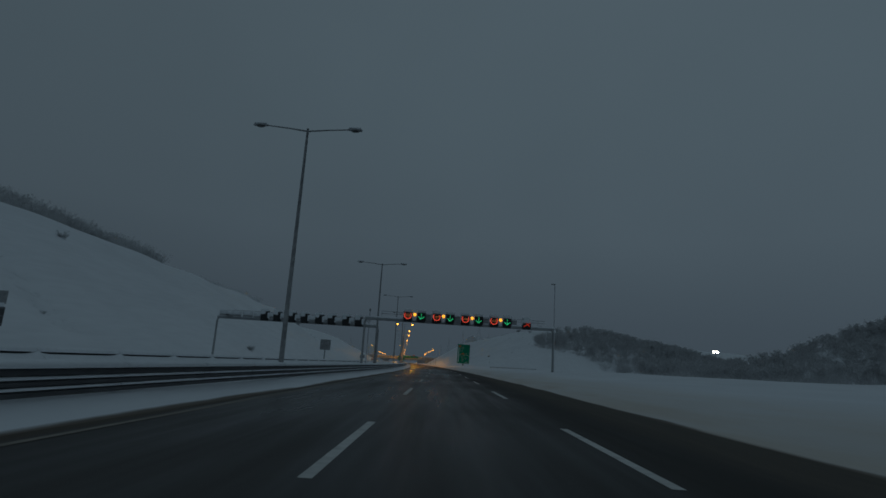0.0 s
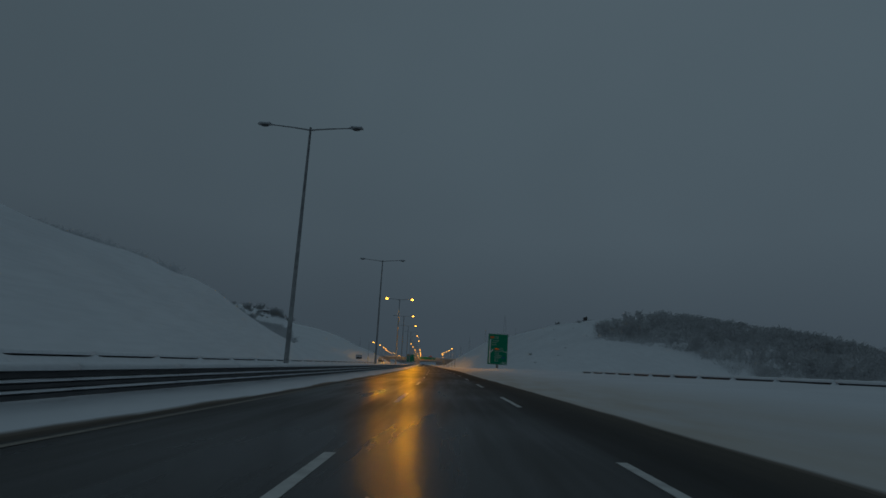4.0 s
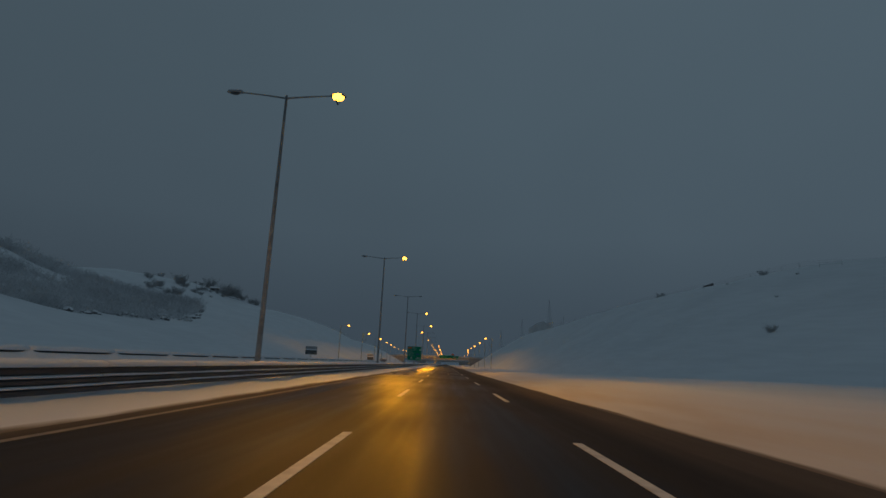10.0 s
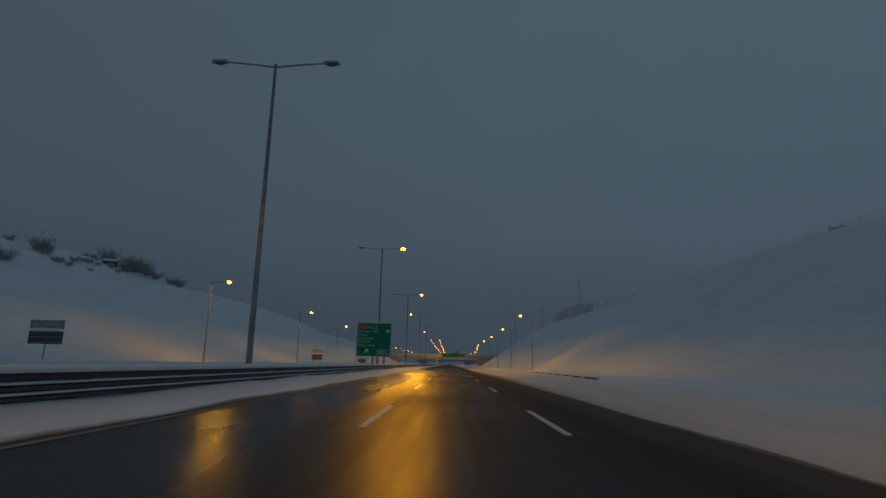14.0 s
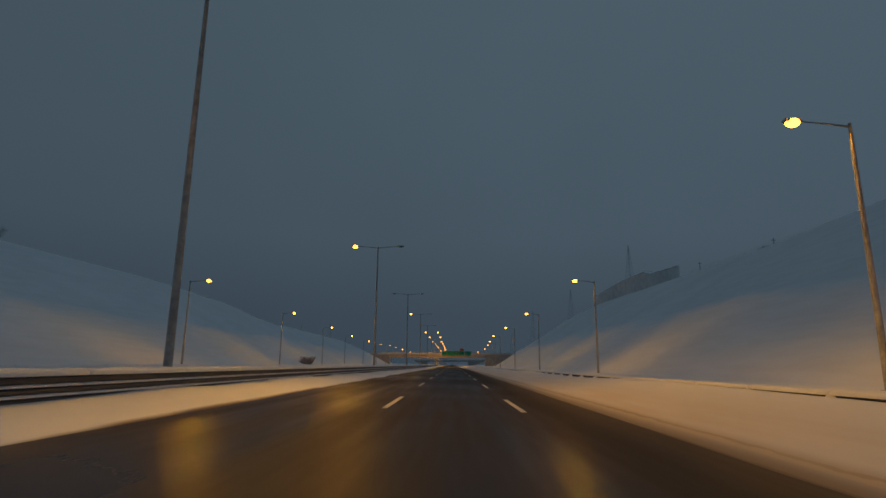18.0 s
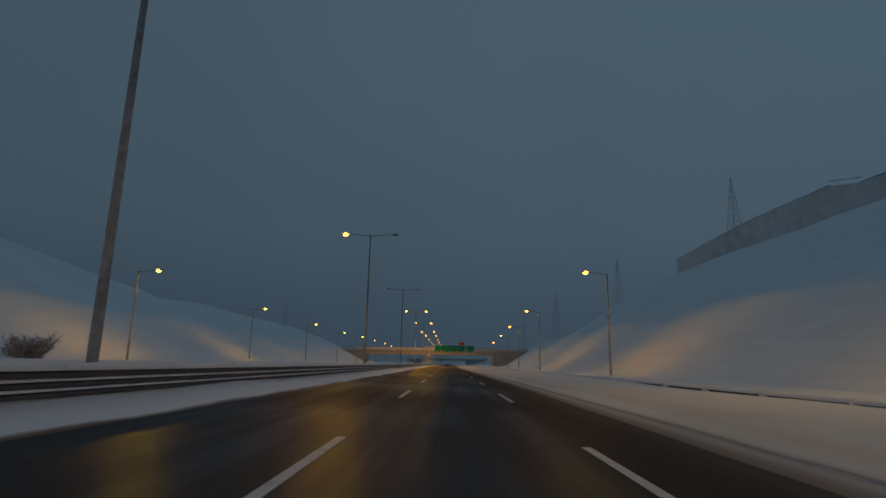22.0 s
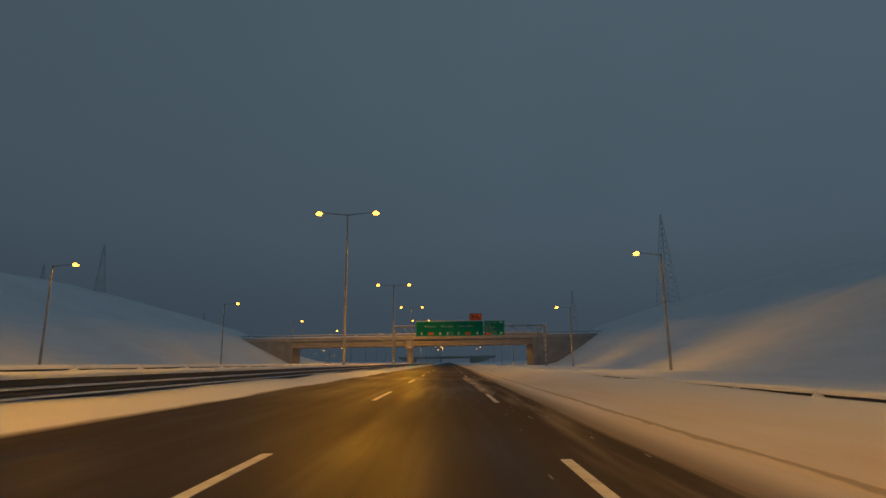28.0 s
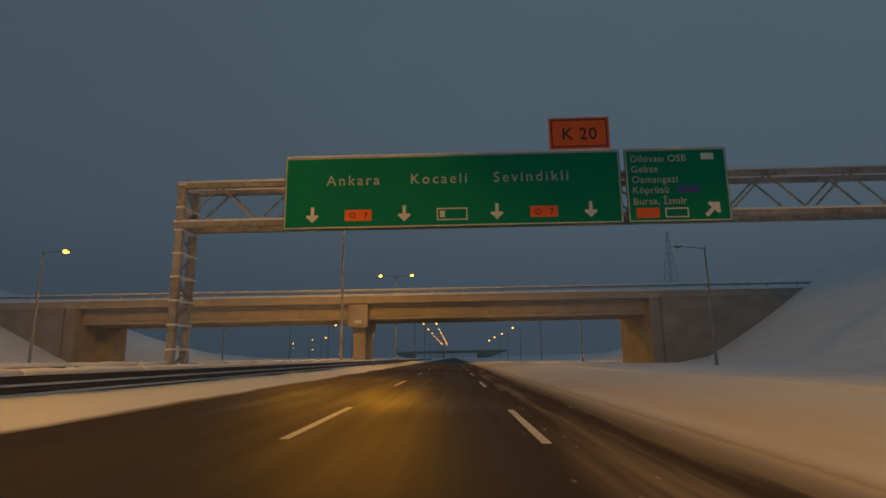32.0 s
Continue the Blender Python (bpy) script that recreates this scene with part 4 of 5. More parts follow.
# ---- road bridge ----
def bridge(yc, x0, x1, abut_l, abut_r, pier_x, soffit, label):
    br = empty("road_bridge", pose(0, yc, 0.1, 0, -0.45, 2.0), label, "bridge")
    w = 6.0
    top = soffit + 2.3
    part("deck", bx(x0, x1, -w, w, soffit + 2.1, soffit + 2.5, bevel=0.03), M_CONC, br)
    for s in (-1, 1):
        part("edge_beam", bx(x0, x1, s * w - 0.22, s * w + 0.22, soffit + 2.0, soffit + 2.95, bevel=0.04), M_CONC, br)
        o = part("snow", snow_ridge(x1 - x0, 0.75, 0.34, 0, 31), M_SNOWCAP, br, smooth=True)
        o.matrix_local = pose(x1, s * w, soffit + 2.93, 0, 0, 90)
        rail = part("guard_rail", bx(x0, x1, s * w - 0.06, s * w + 0.06, soffit + 3.5, soffit + 3.72, bevel=0.03), M_STEEL, br)
        o = part("snow", snow_ridge(x1 - x0, 0.32, 0.18, 0, 37), M_SNOWCAP, rail, smooth=True)
        o.matrix_local = pose(x1, s * w, soffit + 3.71, 0, 0, 90)
        x = x0 + 1
        while x < x1:
            part("post", bx(x - 0.06, x + 0.06, s * w - 0.05, s * w + 0.05, soffit + 2.9, soffit + 3.5), M_STEEL, rail)
            x += 4.0
    for gy in (-4.5, -2.25, 0.0, 2.25, 4.5):
        for ga, gb in ((abut_l - 0.8, pier_x - 0.15), (pier_x + 0.15, abut_r + 0.8)):
            bm = bmesh.new()
            prof = [(-0.35, 0), (0.35, 0), (0.35, 0.3), (0.12, 0.5), (0.12, 1.65), (0.45, 1.9), (0.45, 2.1), (-0.45, 2.1), (-0.45, 1.9), (-0.12, 1.65), (-0.12, 0.5), (-0.35, 0.3)]
            rows = [[bm.verts.new((x, gy + a, soffit + z)) for a, z in prof] for x in (ga, gb)]
            n = len(prof)
            for k in range(n):
                bm.faces.new((rows[0][k], rows[0][(k + 1) % n], rows[1][(k + 1) % n], rows[1][k]))
            bm.faces.new(rows[0]), bm.faces.new(list(reversed(rows[1])))
            bmesh.ops.recalc_face_normals(bm, faces=bm.faces)
            part("girder", bm, M_CONC, br)
    cap = part("pier_cap", bx(pier_x - 1.1, pier_x + 1.1, -5.9, 5.9, soffit - 1.1, soffit + 0.02, bevel=0.08), M_CONC, br)
    part("bearing_shelf", bx(pier_x - 1.25, pier_x + 1.25, -6.1, -5.0, soffit - 1.0, soffit + 1.9, bevel=0.05), M_CONC, cap)
    plate("pier_plate", pier_x - 0.45, pier_x + 0.45, soffit - 0.55, soffit - 0.1, M_WHITE, cap, y=-6.1)
    part("pier", bx(pier_x - 0.8, pier_x + 0.8, -4.6, 4.6, -1.0, soffit - 1.1, bevel=0.1), M_CONC, br)
    for s, xa, xe in ((-1, abut_l, x0), (1, abut_r, x1)):
        part("abutment", bx(min(xa, xa + s * 1.4), max(xa, xa + s * 1.4), -6.2, 6.2, -1.5, soffit + 2.05, bevel=0.05), M_CONC_DARK, br)
        for q in (-6.2, 6.2):
            bm = bmesh.new()
            pr = [(xa + s * 1.4, -1.5), (xa + s * 6, -1.5), (xe - s * 0.5, soffit + 1.3), (xe - s * 0.5, soffit + 2.1), (xa + s * 1.4, soffit + 2.1)]
            f = [[bm.verts.new((x, q + d, z)) for x, z in pr] for d in (-0.25, 0.25)]
            bm.faces.new(f[0]), bm.faces.new(list(reversed(f[1])))
            for k in range(5):
                bm.faces.new((f[0][k], f[1][k], f[1][(k + 1) % 5], f[0][(k + 1) % 5]))
            bmesh.ops.recalc_face_normals(bm, faces=bm.faces)
            part("wing_wall", bm, M_CONC_DARK, br)
    return br


bridge(868.0, -64.0, 49.5, -48.5, 25.2, -12.6, 6.1, "concrete girder road bridge with snow along its parapet")
bridge(1460.0, -70.0, 62.0, -46.0, 27.0, -13.0, 6.0, "distant concrete girder road bridge with snowy parapet")


# ---- lane control gantries ----
def ring_bm(r0, r1, a0, a1, y0, y1, n=28):
    bm = bmesh.new()
    rows = []
    for i in range(n + 1):
        a = a0 + (a1 - a0) * i / n
        rows.append([bm.verts.new((r * math.cos(a), y, r * math.sin(a))) for r, y in ((r0, y0), (r1, y0), (r1, y1), (r0, y1))])
    for q, w in zip(rows, rows[1:]):
        for k in range(4):
            bm.faces.new((q[k], q[(k + 1) % 4], w[(k + 1) % 4], w[k]))
    bmesh.ops.recalc_face_normals(bm, faces=bm.faces)
    return bm


def stroke(bm, a, b, w, y0=-0.03, y1=-0.01):
    (x0, z0), (x1, z1) = a, b
    d = Vector((x1 - x0, z1 - z0)).normalized()
    n = Vector((-d.y, d.x)) * w / 2
    pts = [(x0 + n.x, z0 + n.y), (x1 + n.x, z1 + n.y), (x1 - n.x, z1 - n.y), (x0 - n.x, z0 - n.y)]
    f = [[bm.verts.new((x, y, z)) for x, z in pts] for y in (y0, y1)]
    bm.faces.new(f[0]), bm.faces.new(list(reversed(f[1])))
    for k in range(4):
        bm.faces.new((f[0][k], f[1][k], f[1][(k + 1) % 4], f[0][(k + 1) % 4]))
    return bm


def lump(x0, x1, y0, y1, z0, z1, seed, rough=0.07):
    """A soft, uneven heap of snow."""
    bm = bmesh.new()
    bmesh.ops.create_cube(bm, size=1.0)
    bmesh.ops.subdivide_edges(bm, edges=bm.edges[:], cuts=5, use_grid_fill=True)
    for v in bm.verts:
        c = v.co * 2
        n = c.normalized() * max(abs(c.x), abs(c.y), abs(c.z))
        c = c.lerp(n, 0.42) * (1 + rough * 2.2 * noise.noise(c * 1.3 + Vector((seed * 3.1, 0, 0))))
        v.co = Vector(((x0 + x1) / 2 + c.x * (x1 - x0) / 2, (y0 + y1) / 2 + c.y * (y1 - y0) / 2, (z0 + z1) / 2 + c.z * (z1 - z0) / 2))
    return bm


def signal_box(kind, m, group, back=False):
    label = {"speed": "black lane signal showing a red speed ring and amber digits", "arrow": "black lane signal showing a green downward arrow", "cross": "black lane signal with a red cross half hidden by snow"}[kind]
    if back:
        label = "dark back of a snow-capped lane signal on the gantry"
    o = empty("lane_signal", m, label, "lane signal", group)
    part("housing", bx(-0.55, 0.55, 0.0, 0.32, -0.58, 0.58, bevel=0.03), M_DARK, o)
    part("hanger", bx(-0.5, 0.5, 0.05, 0.25, -0.78, -0.57, bevel=0.02), M_DARK, o)
    seed = m.translation.x * 1.7
    part("snow", lump(-0.60, 0.58, -0.12, 0.42, 0.46, 0.80, seed), M_SNOWCAP, o, smooth=True)
    if back:
        # wind has plastered the backs with snow
        part("snow_on_face", lump(-0.60, 0.05 + 0.25 * noise.noise((seed, 0, 0)), -0.06, 0.08, 0.08, 0.6, seed + 2, 0.12), M_SNOWCAP, o, "snow plastered on the housing", smooth=True)
        part("snow_on_face", lump(0.36, 0.62, -0.04, 0.30, -0.50, 0.35, seed + 5, 0.12), M_SNOWCAP, o, "snow plastered on the housing", smooth=True)
    else:
        part("snow_on_face", lump(-0.56, 0.56, -0.05, 0.02, 0.40 if kind != "cross" else 0.02, 0.62, seed + 2, 0.10), M_SNOWCAP, o, "snow stuck to the upper face", smooth=True)
        part("snow_on_side", lump(-0.61, -0.50, -0.03, 0.30, -0.25, 0.50, seed + 4, 0.12), M_SNOWCAP, o, "snow caught on the side of the housing", smooth=True)
    if not back:
        if kind == "speed":
            part("red_ring", ring_bm(0.375, 0.46, math.radians(140), math.radians(400), -0.045, -0.012), M_RED, o)
            writing("120", 0.36, o, 0, -0.12, M_AMBERDIM, y=-0.02, align="CENTER", name="digit")
        elif kind == "arrow":
            bm = bmesh.new()
            stroke(bm, (0, 0.32), (0, -0.3), 0.045), stroke(bm, (-0.36, -0.08), (0, -0.40), 0.07), stroke(bm, (0.36, -0.08), (0, -0.40), 0.07)
            part("green_arrow", bm, M_GLOWGREEN, o)
        else:
            bm = bmesh.new()
            stroke(bm, (-0.1, 0.02), (0.4, -0.42), 0.09), stroke(bm, (0.42, 0.03), (-0.38, -0.42), 0.09)
            part("red_cross", bm, M_REDDIM, o)
    return o


M_AMBERDIM = mat("amber_light_points", (0.3, 0.12, 0.02), 0.4, var=0, emit=(1.0, 0.30, 0.10), strength=0.32)
M_REDDIM = mat("dim_red_light_points", (0.3, 0.02, 0.01), 0.4, var=0, emit=(1.0, 0.06, 0.02), strength=0.25)


def portal(name_label, m, x0, x1, z, foot0, foot1):
    """A slender portal: two round legs with curved knees, a box beam and a cable tray rail."""
    g = empty("signal_gantry", m, name_label, "signal gantry", "lane control gantries")
    for s, x, ft in ((1, x0, foot0), (-1, x1, foot1)):
        part("leg", tb([(x, 0, ft), (x, 0, z - 0.45), (x + s * 0.08, 0, z - 0.2), (x + s * 0.3, 0, z - 0.05)], [0.15, 0.12, 0.12, 0.12], 10), M_STEEL, g, smooth=True)
        part("foot", bx(x - 0.3, x + 0.3, -0.3, 0.3, ft - 0.9, ft - 0.15, bevel=0.03), M_CONC, g)
    part("beam", bx(x0, x1, -0.16, 0.16, z - 0.17, z + 0.17, bevel=0.03), M_STEEL, g)
    o = part("snow", snow_ridge(x1 - x0, 0.36, 0.2, 0, 51), M_SNOWCAP, g, smooth=True)
    o.matrix_local = pose(x1, 0, z + 0.16, 0, 0, 90)
    for zz in (0.75, 1.05):
        part("walk_rail", tb([(x0 + 2, 0.35, z + zz), (x1 - 1, 0.35, z + zz)], 0.03, 6), M_FROST, g)
    x = x0 + 2
    while x < x1 - 1:
        part("stanchion", tb([(x, 0.35, z), (x, 0.35, z + 1.05)], 0.025, 6), M_FROST, g)
        x += 1.8
    return g


G1Y = 69.6
g1 = portal("slender grey portal gantry carrying lit lane signals, snow on its beam", pose(0, G1Y, 0, 0, 0, -1.0), -13.3, 10.4, 6.15, 0.3, 0.5)
for i in range(4):
    x = -8.02 + 3.6 * i
    signal_box("speed", pose(x, G1Y - 0.45, 6.8), "lane signals on the gantry")
    signal_box("arrow", pose(x + 1.67, G1Y - 0.45, 6.8), "lane signals on the gantry")
    f = empty("flasher", pose(x + 0.84, G1Y - 0.4, 6.95), "round amber warning flasher, lit, on a snowy bracket", "flasher", "amber flashers on the gantry")
    bm = bmesh.new()
    bmesh.ops.create_uvsphere(bm, u_segments=14, v_segments=8, radius=0.19)
    for v in bm.verts:
        v.co.y *= 0.35
    part("lens", bm, M_AMBER, f, smooth=True)
    part("bracket", bx(-0.2, 0.2, 0.03, 0.2, -0.75, 0.2, bevel=0.02), M_SNOWCAP, f, "snow-crusted bracket")
    c = empty("cable_cabinet", pose(x + 2.6, G1Y - 0.1, 6.7), "snow-crusted grey cabinet on the gantry beam", "cabinet", "gantry cabinets")
    part("body", bx(-0.36, 0.36, -0.1, 0.15, -0.4, 0.35, bevel=0.03), M_FROST, c)
    part("snow", bx(-0.38, 0.38, -0.13, 0.17, 0.33, 0.45, bevel=0.04), M_SNOWCAP, c)
signal_box("cross", pose(6.94, G1Y - 0.45, 6.75), "lane signals on the gantry")
mst = empty("camera_mast", pose(11.35, 72.6, 0.6), "thin frosted steel mast with a small head beside the gantry", "mast")
part("pole", tb([(0, 0, -0.3), (0, 0, 11.9)], [0.1, 0.06], 8), M_PALE, mst, smooth=True)
part("head", bx(-0.45, 0.05, -0.1, 0.1, 11.8, 11.95, bevel=0.02), M_FROST, mst)

mst = empty("camera_mast", pose(-13.3, 78.0, 0.3), "thin frosted steel mast with a small camera head in the median", "mast")
part("pole", tb([(0, 0, -0.3), (0, 0, 7.7)], [0.09, 0.055], 8), M_PALE, mst, smooth=True)
part("camera_head", bx(-0.12, 0.12, -0.22, 0.2, 7.45, 7.8, bevel=0.04), M_FROST, mst)

g0 = portal("slender grey portal gantry of the opposite carriageway seen from behind", pose(0, 75.9, 0, 0, 0, -1.0), -33.4, -11.9, 5.55, 0.4, 0.4)
for i in range(4):
    for d in (0.0, 1.67):
        signal_box("arrow", pose(-16.2 - 3.6 * i + d, 75.9 - 0.45, 6.15), "lane signals seen from behind", back=True)
def crusted_cabinet(x, y, z, w, seed):
    """A cabinet on the beam, caked with wind-blown snow."""
    c = empty("cable_cabinet", pose(x, y, z), "snow-crusted grey cabinet on the gantry beam", "cabinet", "gantry cabinets")
    part("body", bx(-w / 2, w / 2, -0.1, 0.15, -0.35, 0.32, bevel=0.03), M_FROST, c)
    bm = bx(-w / 2 - 0.03, w / 2 + 0.03, -0.2, 0.2, -0.1, 0.42, bevel=0.07)
    for v in bm.verts:
        v.co += Vector((0.05, 0.05, 0.09)) * noise.noise(v.co * 2.1 + Vector((seed * 3.7, 0, 0)))
    part("snow", bm, M_SNOWCAP, c, smooth=True)
    return c


for i in range(5):
    crusted_cabinet(-17.17 - 3.6 * i, 75.45, 6.0, 0.85, i)
    if i < 4:
        crusted_cabinet(-15.37 - 3.6 * i, 75.45, 6.05, 0.45, i + 9)
for i in range(3):
    crusted_cabinet(-29.2 - 1.5 * i, 75.45, 6.05, 1.25, i + 20)


# ---- trees, shrubs ----
def branchy(rnd, height, spread, limbs, twigs, trunk=0.12, shrub=False, fine=False, twig=0.028, reach=0.32):
    """Vertices and triangles of a bare, frosted tree or shrub."""
    vs, fs = [], []

    def blade(a, b, w):
        d = (b - a)
        n = d.cross(Vector((rnd.uniform(-1, 1), rnd.uniform(-1, 1), rnd.uniform(-0.3, 0.3))))
        if n.length < 1e-6:
            return
        n = n.normalized() * w
        i = len(vs)
        if fine:
            vs.extend([a + n, a - n, b])
            fs.append((i, i + 1, i + 2))
            return
        k = d.cross(n).normalized() * w
        vs.extend([a + n, a - n * 0.5 + k, a - n * 0.5 - k, b])
        fs.extend([(i, i + 1, i + 3), (i + 1, i + 2, i + 3), (i + 2, i, i + 3)])

    if not shrub:
        blade(Vector((0, 0, -0.5)), Vector((rnd.uniform(-0.3, 0.3), rnd.uniform(-0.3, 0.3), height)), trunk)
    for i in range(limbs):
        z0 = 0.0 if shrub else height * rnd.uniform(0.2, 0.85)
        a = Vector((rnd.uniform(-0.3, 0.3) * spread if shrub else 0, rnd.uniform(-0.3, 0.3) * spread if shrub else 0, z0 - (0.3 if shrub else 0)))
        th, up = rnd.uniform(0, 6.283), rnd.uniform(0.35, 1.1)
        ln = spread * rnd.uniform(0.5, 1.0) * (1.0 if shrub else 1.15 - 0.6 * z0 / height)
        b = a + Vector((math.cos(th) * ln, math.sin(th) * ln, up * ln + (height * 0.35 if shrub else 0)))
        if b.z > height * 1.05:
            b.z = height * rnd.uniform(0.85, 1.05)
        blade(a, b, twig * (0.9 if fine else 1.7))
        for _ in range(twigs):
            q = a.lerp(b, rnd.uniform(0.3, 1.0))
            e = q + Vector((rnd.uniform(-1, 1), rnd.uniform(-1, 1), rnd.uniform(0.0, 1.1))) * spread * reach
            blade(q, e, twig)
    return vs, fs


def shrub_mesh(seed, height, spread, limbs, twigs):
    vs, fs = branchy(random.Random(seed), height, spread, limbs, twigs, shrub=True)
    me = bpy.data.meshes.new("crown")
    me.from_pydata([tuple(v) for v in vs], [], fs)
    me.materials.append(M_TWIG)
    return me


SHRUBS = [shrub_mesh(100 + k, 2.2 + 0.5 * k, 1.7 + 0.3 * k, 46, 16) for k in range(4)]
ME_BROWN = shrub_mesh(140, 2.2, 2.1, 80, 24)
ME_BROWN.materials[0] = M_BROWN


def snow_clump():
    bm = bmesh.new()
    bmesh.ops.create_icosphere(bm, subdivisions=2, radius=1.0)
    for v in bm.verts:
        v.co = Vector((v.co.x * 1.1, v.co.y * 1.1, v.co.z * 0.45)) * (1 + 0.3 * noise.noise(v.co * 2.3))
    return to_mesh("snow", bm, M_SNOWCAP, True)


ME_CLUMP = snow_clump()


def shrub(x, y, size, rnd, label):
    lat = x - xr(y)
    o = empty("shrub", pose(x, y, ground_z(y, lat) - 0.1, 0, 0, rnd.uniform(0, 360)), label, "shrub", "shrubs on the slopes")
    b = new("crown", rnd.choice(SHRUBS))
    b.parent = o
    b.matrix_local = Matrix.Diagonal((size, size, size, 1))
    c = new("snow", ME_CLUMP)
    c.parent = o
    c.matrix_local = pose(0, 0, 0.1) @ Matrix.Diagonal((size * 0.9, size * 0.9, size * 0.8, 1))
    return o


rnd = random.Random(11)
for i in range(30):
    y = rnd.uniform(472, 556)
    lat = -rnd.uniform(119, 146)
    shrub(xr(y) + lat, y, rnd.uniform(0.6, 1.4), rnd, "bare frosted shrub on the snowy hilltop")
for y, lat, s in ((543, -123.5, 1.5), (546, -122, 1.7), (549, -123, 1.9), (552, -121, 1.7), (554, -124, 1.6), (558, -120, 1.3), (547, -126, 1.6), (564, -116, 1.1), (567, -114.5, 1.0), (550, -136, 1.3), (513, -136, 1.2), (480, -129, 1.3)):
    shrub(xr(y) + lat, y, 1.4 * s, rnd, "tall bare frosted shrub in a clump on the hilltop")
brown = shrub(-39.6, 586.1, 1.05, rnd, "bare brown shrub at the foot of the slope")
brown.children[0].data = ME_BROWN
for y, lat, s in ((454, 104, 1.1), (452, 84.8, 1.2), (520, 71, 0.6), (556, 71.5, 0.5), (693, -92, 1.1), (700, -95, 0.9), (360, 74, 0.5), (300, 60, 0.2), (285, 48, 0.2), (270, 42, 0.16), (318, 52, 0.15), (330, 63, 0.2), (296, 38, 0.3), (262, 33, 0.2), (345, 58, 0.15), (98, -65, 0.5), (114, -35.5, 0.4), (60.7, -40.8, 0.16)):
    shrub(xr(y) + lat, y, s, rnd, "small frosted shrub on the snowy slope")


def woods(name, spots, label, height, spread, limbs, twigs, seed, shrubby=False, material=None):
    """Many bare trees or shrubs as one mesh."""
    rnd = random.Random(seed)
    kinds = [branchy(rnd, 1.0, spread / height, limbs, twigs, trunk=0.02, shrub=shrubby, fine=True, twig=0.016, reach=0.25) for _ in range(6)]
    kinds = [(np.array([tuple(v) for v in vs]), np.array(fs)) for vs, fs in kinds]
    vv, ff, n = [], [], 0
    for x, y, z in spots:
        vs, fs = kinds[rnd.randrange(6)]
        s, a = height * rnd.uniform(0.85, 1.1), rnd.uniform(0, 6.283)
        c, q = math.cos(a), math.sin(a)
        w = vs * s
        vv.append(np.stack([w[:, 0] * c - w[:, 1] * q + x, w[:, 0] * q + w[:, 1] * c + y, w[:, 2] + z], 1))
        ff.append(fs + n)
        n += len(vs)
    me = bpy.data.meshes.new(name)
    me.from_pydata(np.concatenate(vv).tolist(), [], np.concatenate(ff).tolist())
    me.materials.append(material or M_BARK)
    return tagged(new(name, me), label, "woods", kind="stuff")


def scatter(n, y0, y1, l0, l1, seed, keep=lambda y, l: True):
    r = random.Random(seed)
    out = []
    while len(out) < n:
        y, l = r.uniform(y0, y1), r.uniform(l0, l1)
        if keep(y, l):
            out.append((xr(y) + l, y, ground_z(y, l) - 0.2))
    return out


# the wood behind the right-hand slope stands where the ground has left the cut
def wood_edge(y, l):
    return l > 61 + 3 * noise.noise((y * 0.03, 0, 0)) + max(0.0, y - 297) * 1.5 + max(0.0, 285 - y) * 0.3 and not (y > 330 and l > 150)


woods("bare_woods", scatter(2600, 40, 345, 60, 300, 3, wood_edge), "dark bare winter woods on the far hillside", 5.6, 2.8, 40, 6, 5)
woods("wood_undergrowth", scatter(4400, 40, 340, 60, 200, 4, lambda y, l: wood_edge(y, l + 2)), "frosted undergrowth below the bare woods", 3.0, 2.8, 22, 5, 7, True)
woods("crest_scrub", scatter(900, 10, 200, -118, -80, 6, lambda y, l: -30 < l - profile(y, LEFT_L) < 0 and noise.noise((y * 0.045, l * 0.05, 2)) > -0.25 + 0.5 * smooth((y - 150) / 45)), "dark frosted scrub along the crest of the slope", 3.3, 3.0, 24, 9, 8, True)
woods("hill_scrub", scatter(3300, 240, 440, -175, -54, 9, lambda y, l: l < -profile(y, [(240, 72), (282, 57), (300, 54), (330, 61), (380, 67), (415, 80), (440, 92)]) and noise.noise((y * 0.025, l * 0.03, 8)) > -1.0 + 0.95 * smooth((y - 300) / 70)), "grey frosted scrub on the hill behind the slope", 3.2, 3.0, 24, 6, 12, True, M_SCRUB)
woods("drain_weeds", scatter(260, 55, 80, -60, -37, 21, lambda y, l: abs(y - 61 + 0.55 * (l + 38.6)) < 1.3), "thin frosted weeds in a drain on the slope", 0.45, 0.6, 9, 5, 22, True, M_SCRUB)


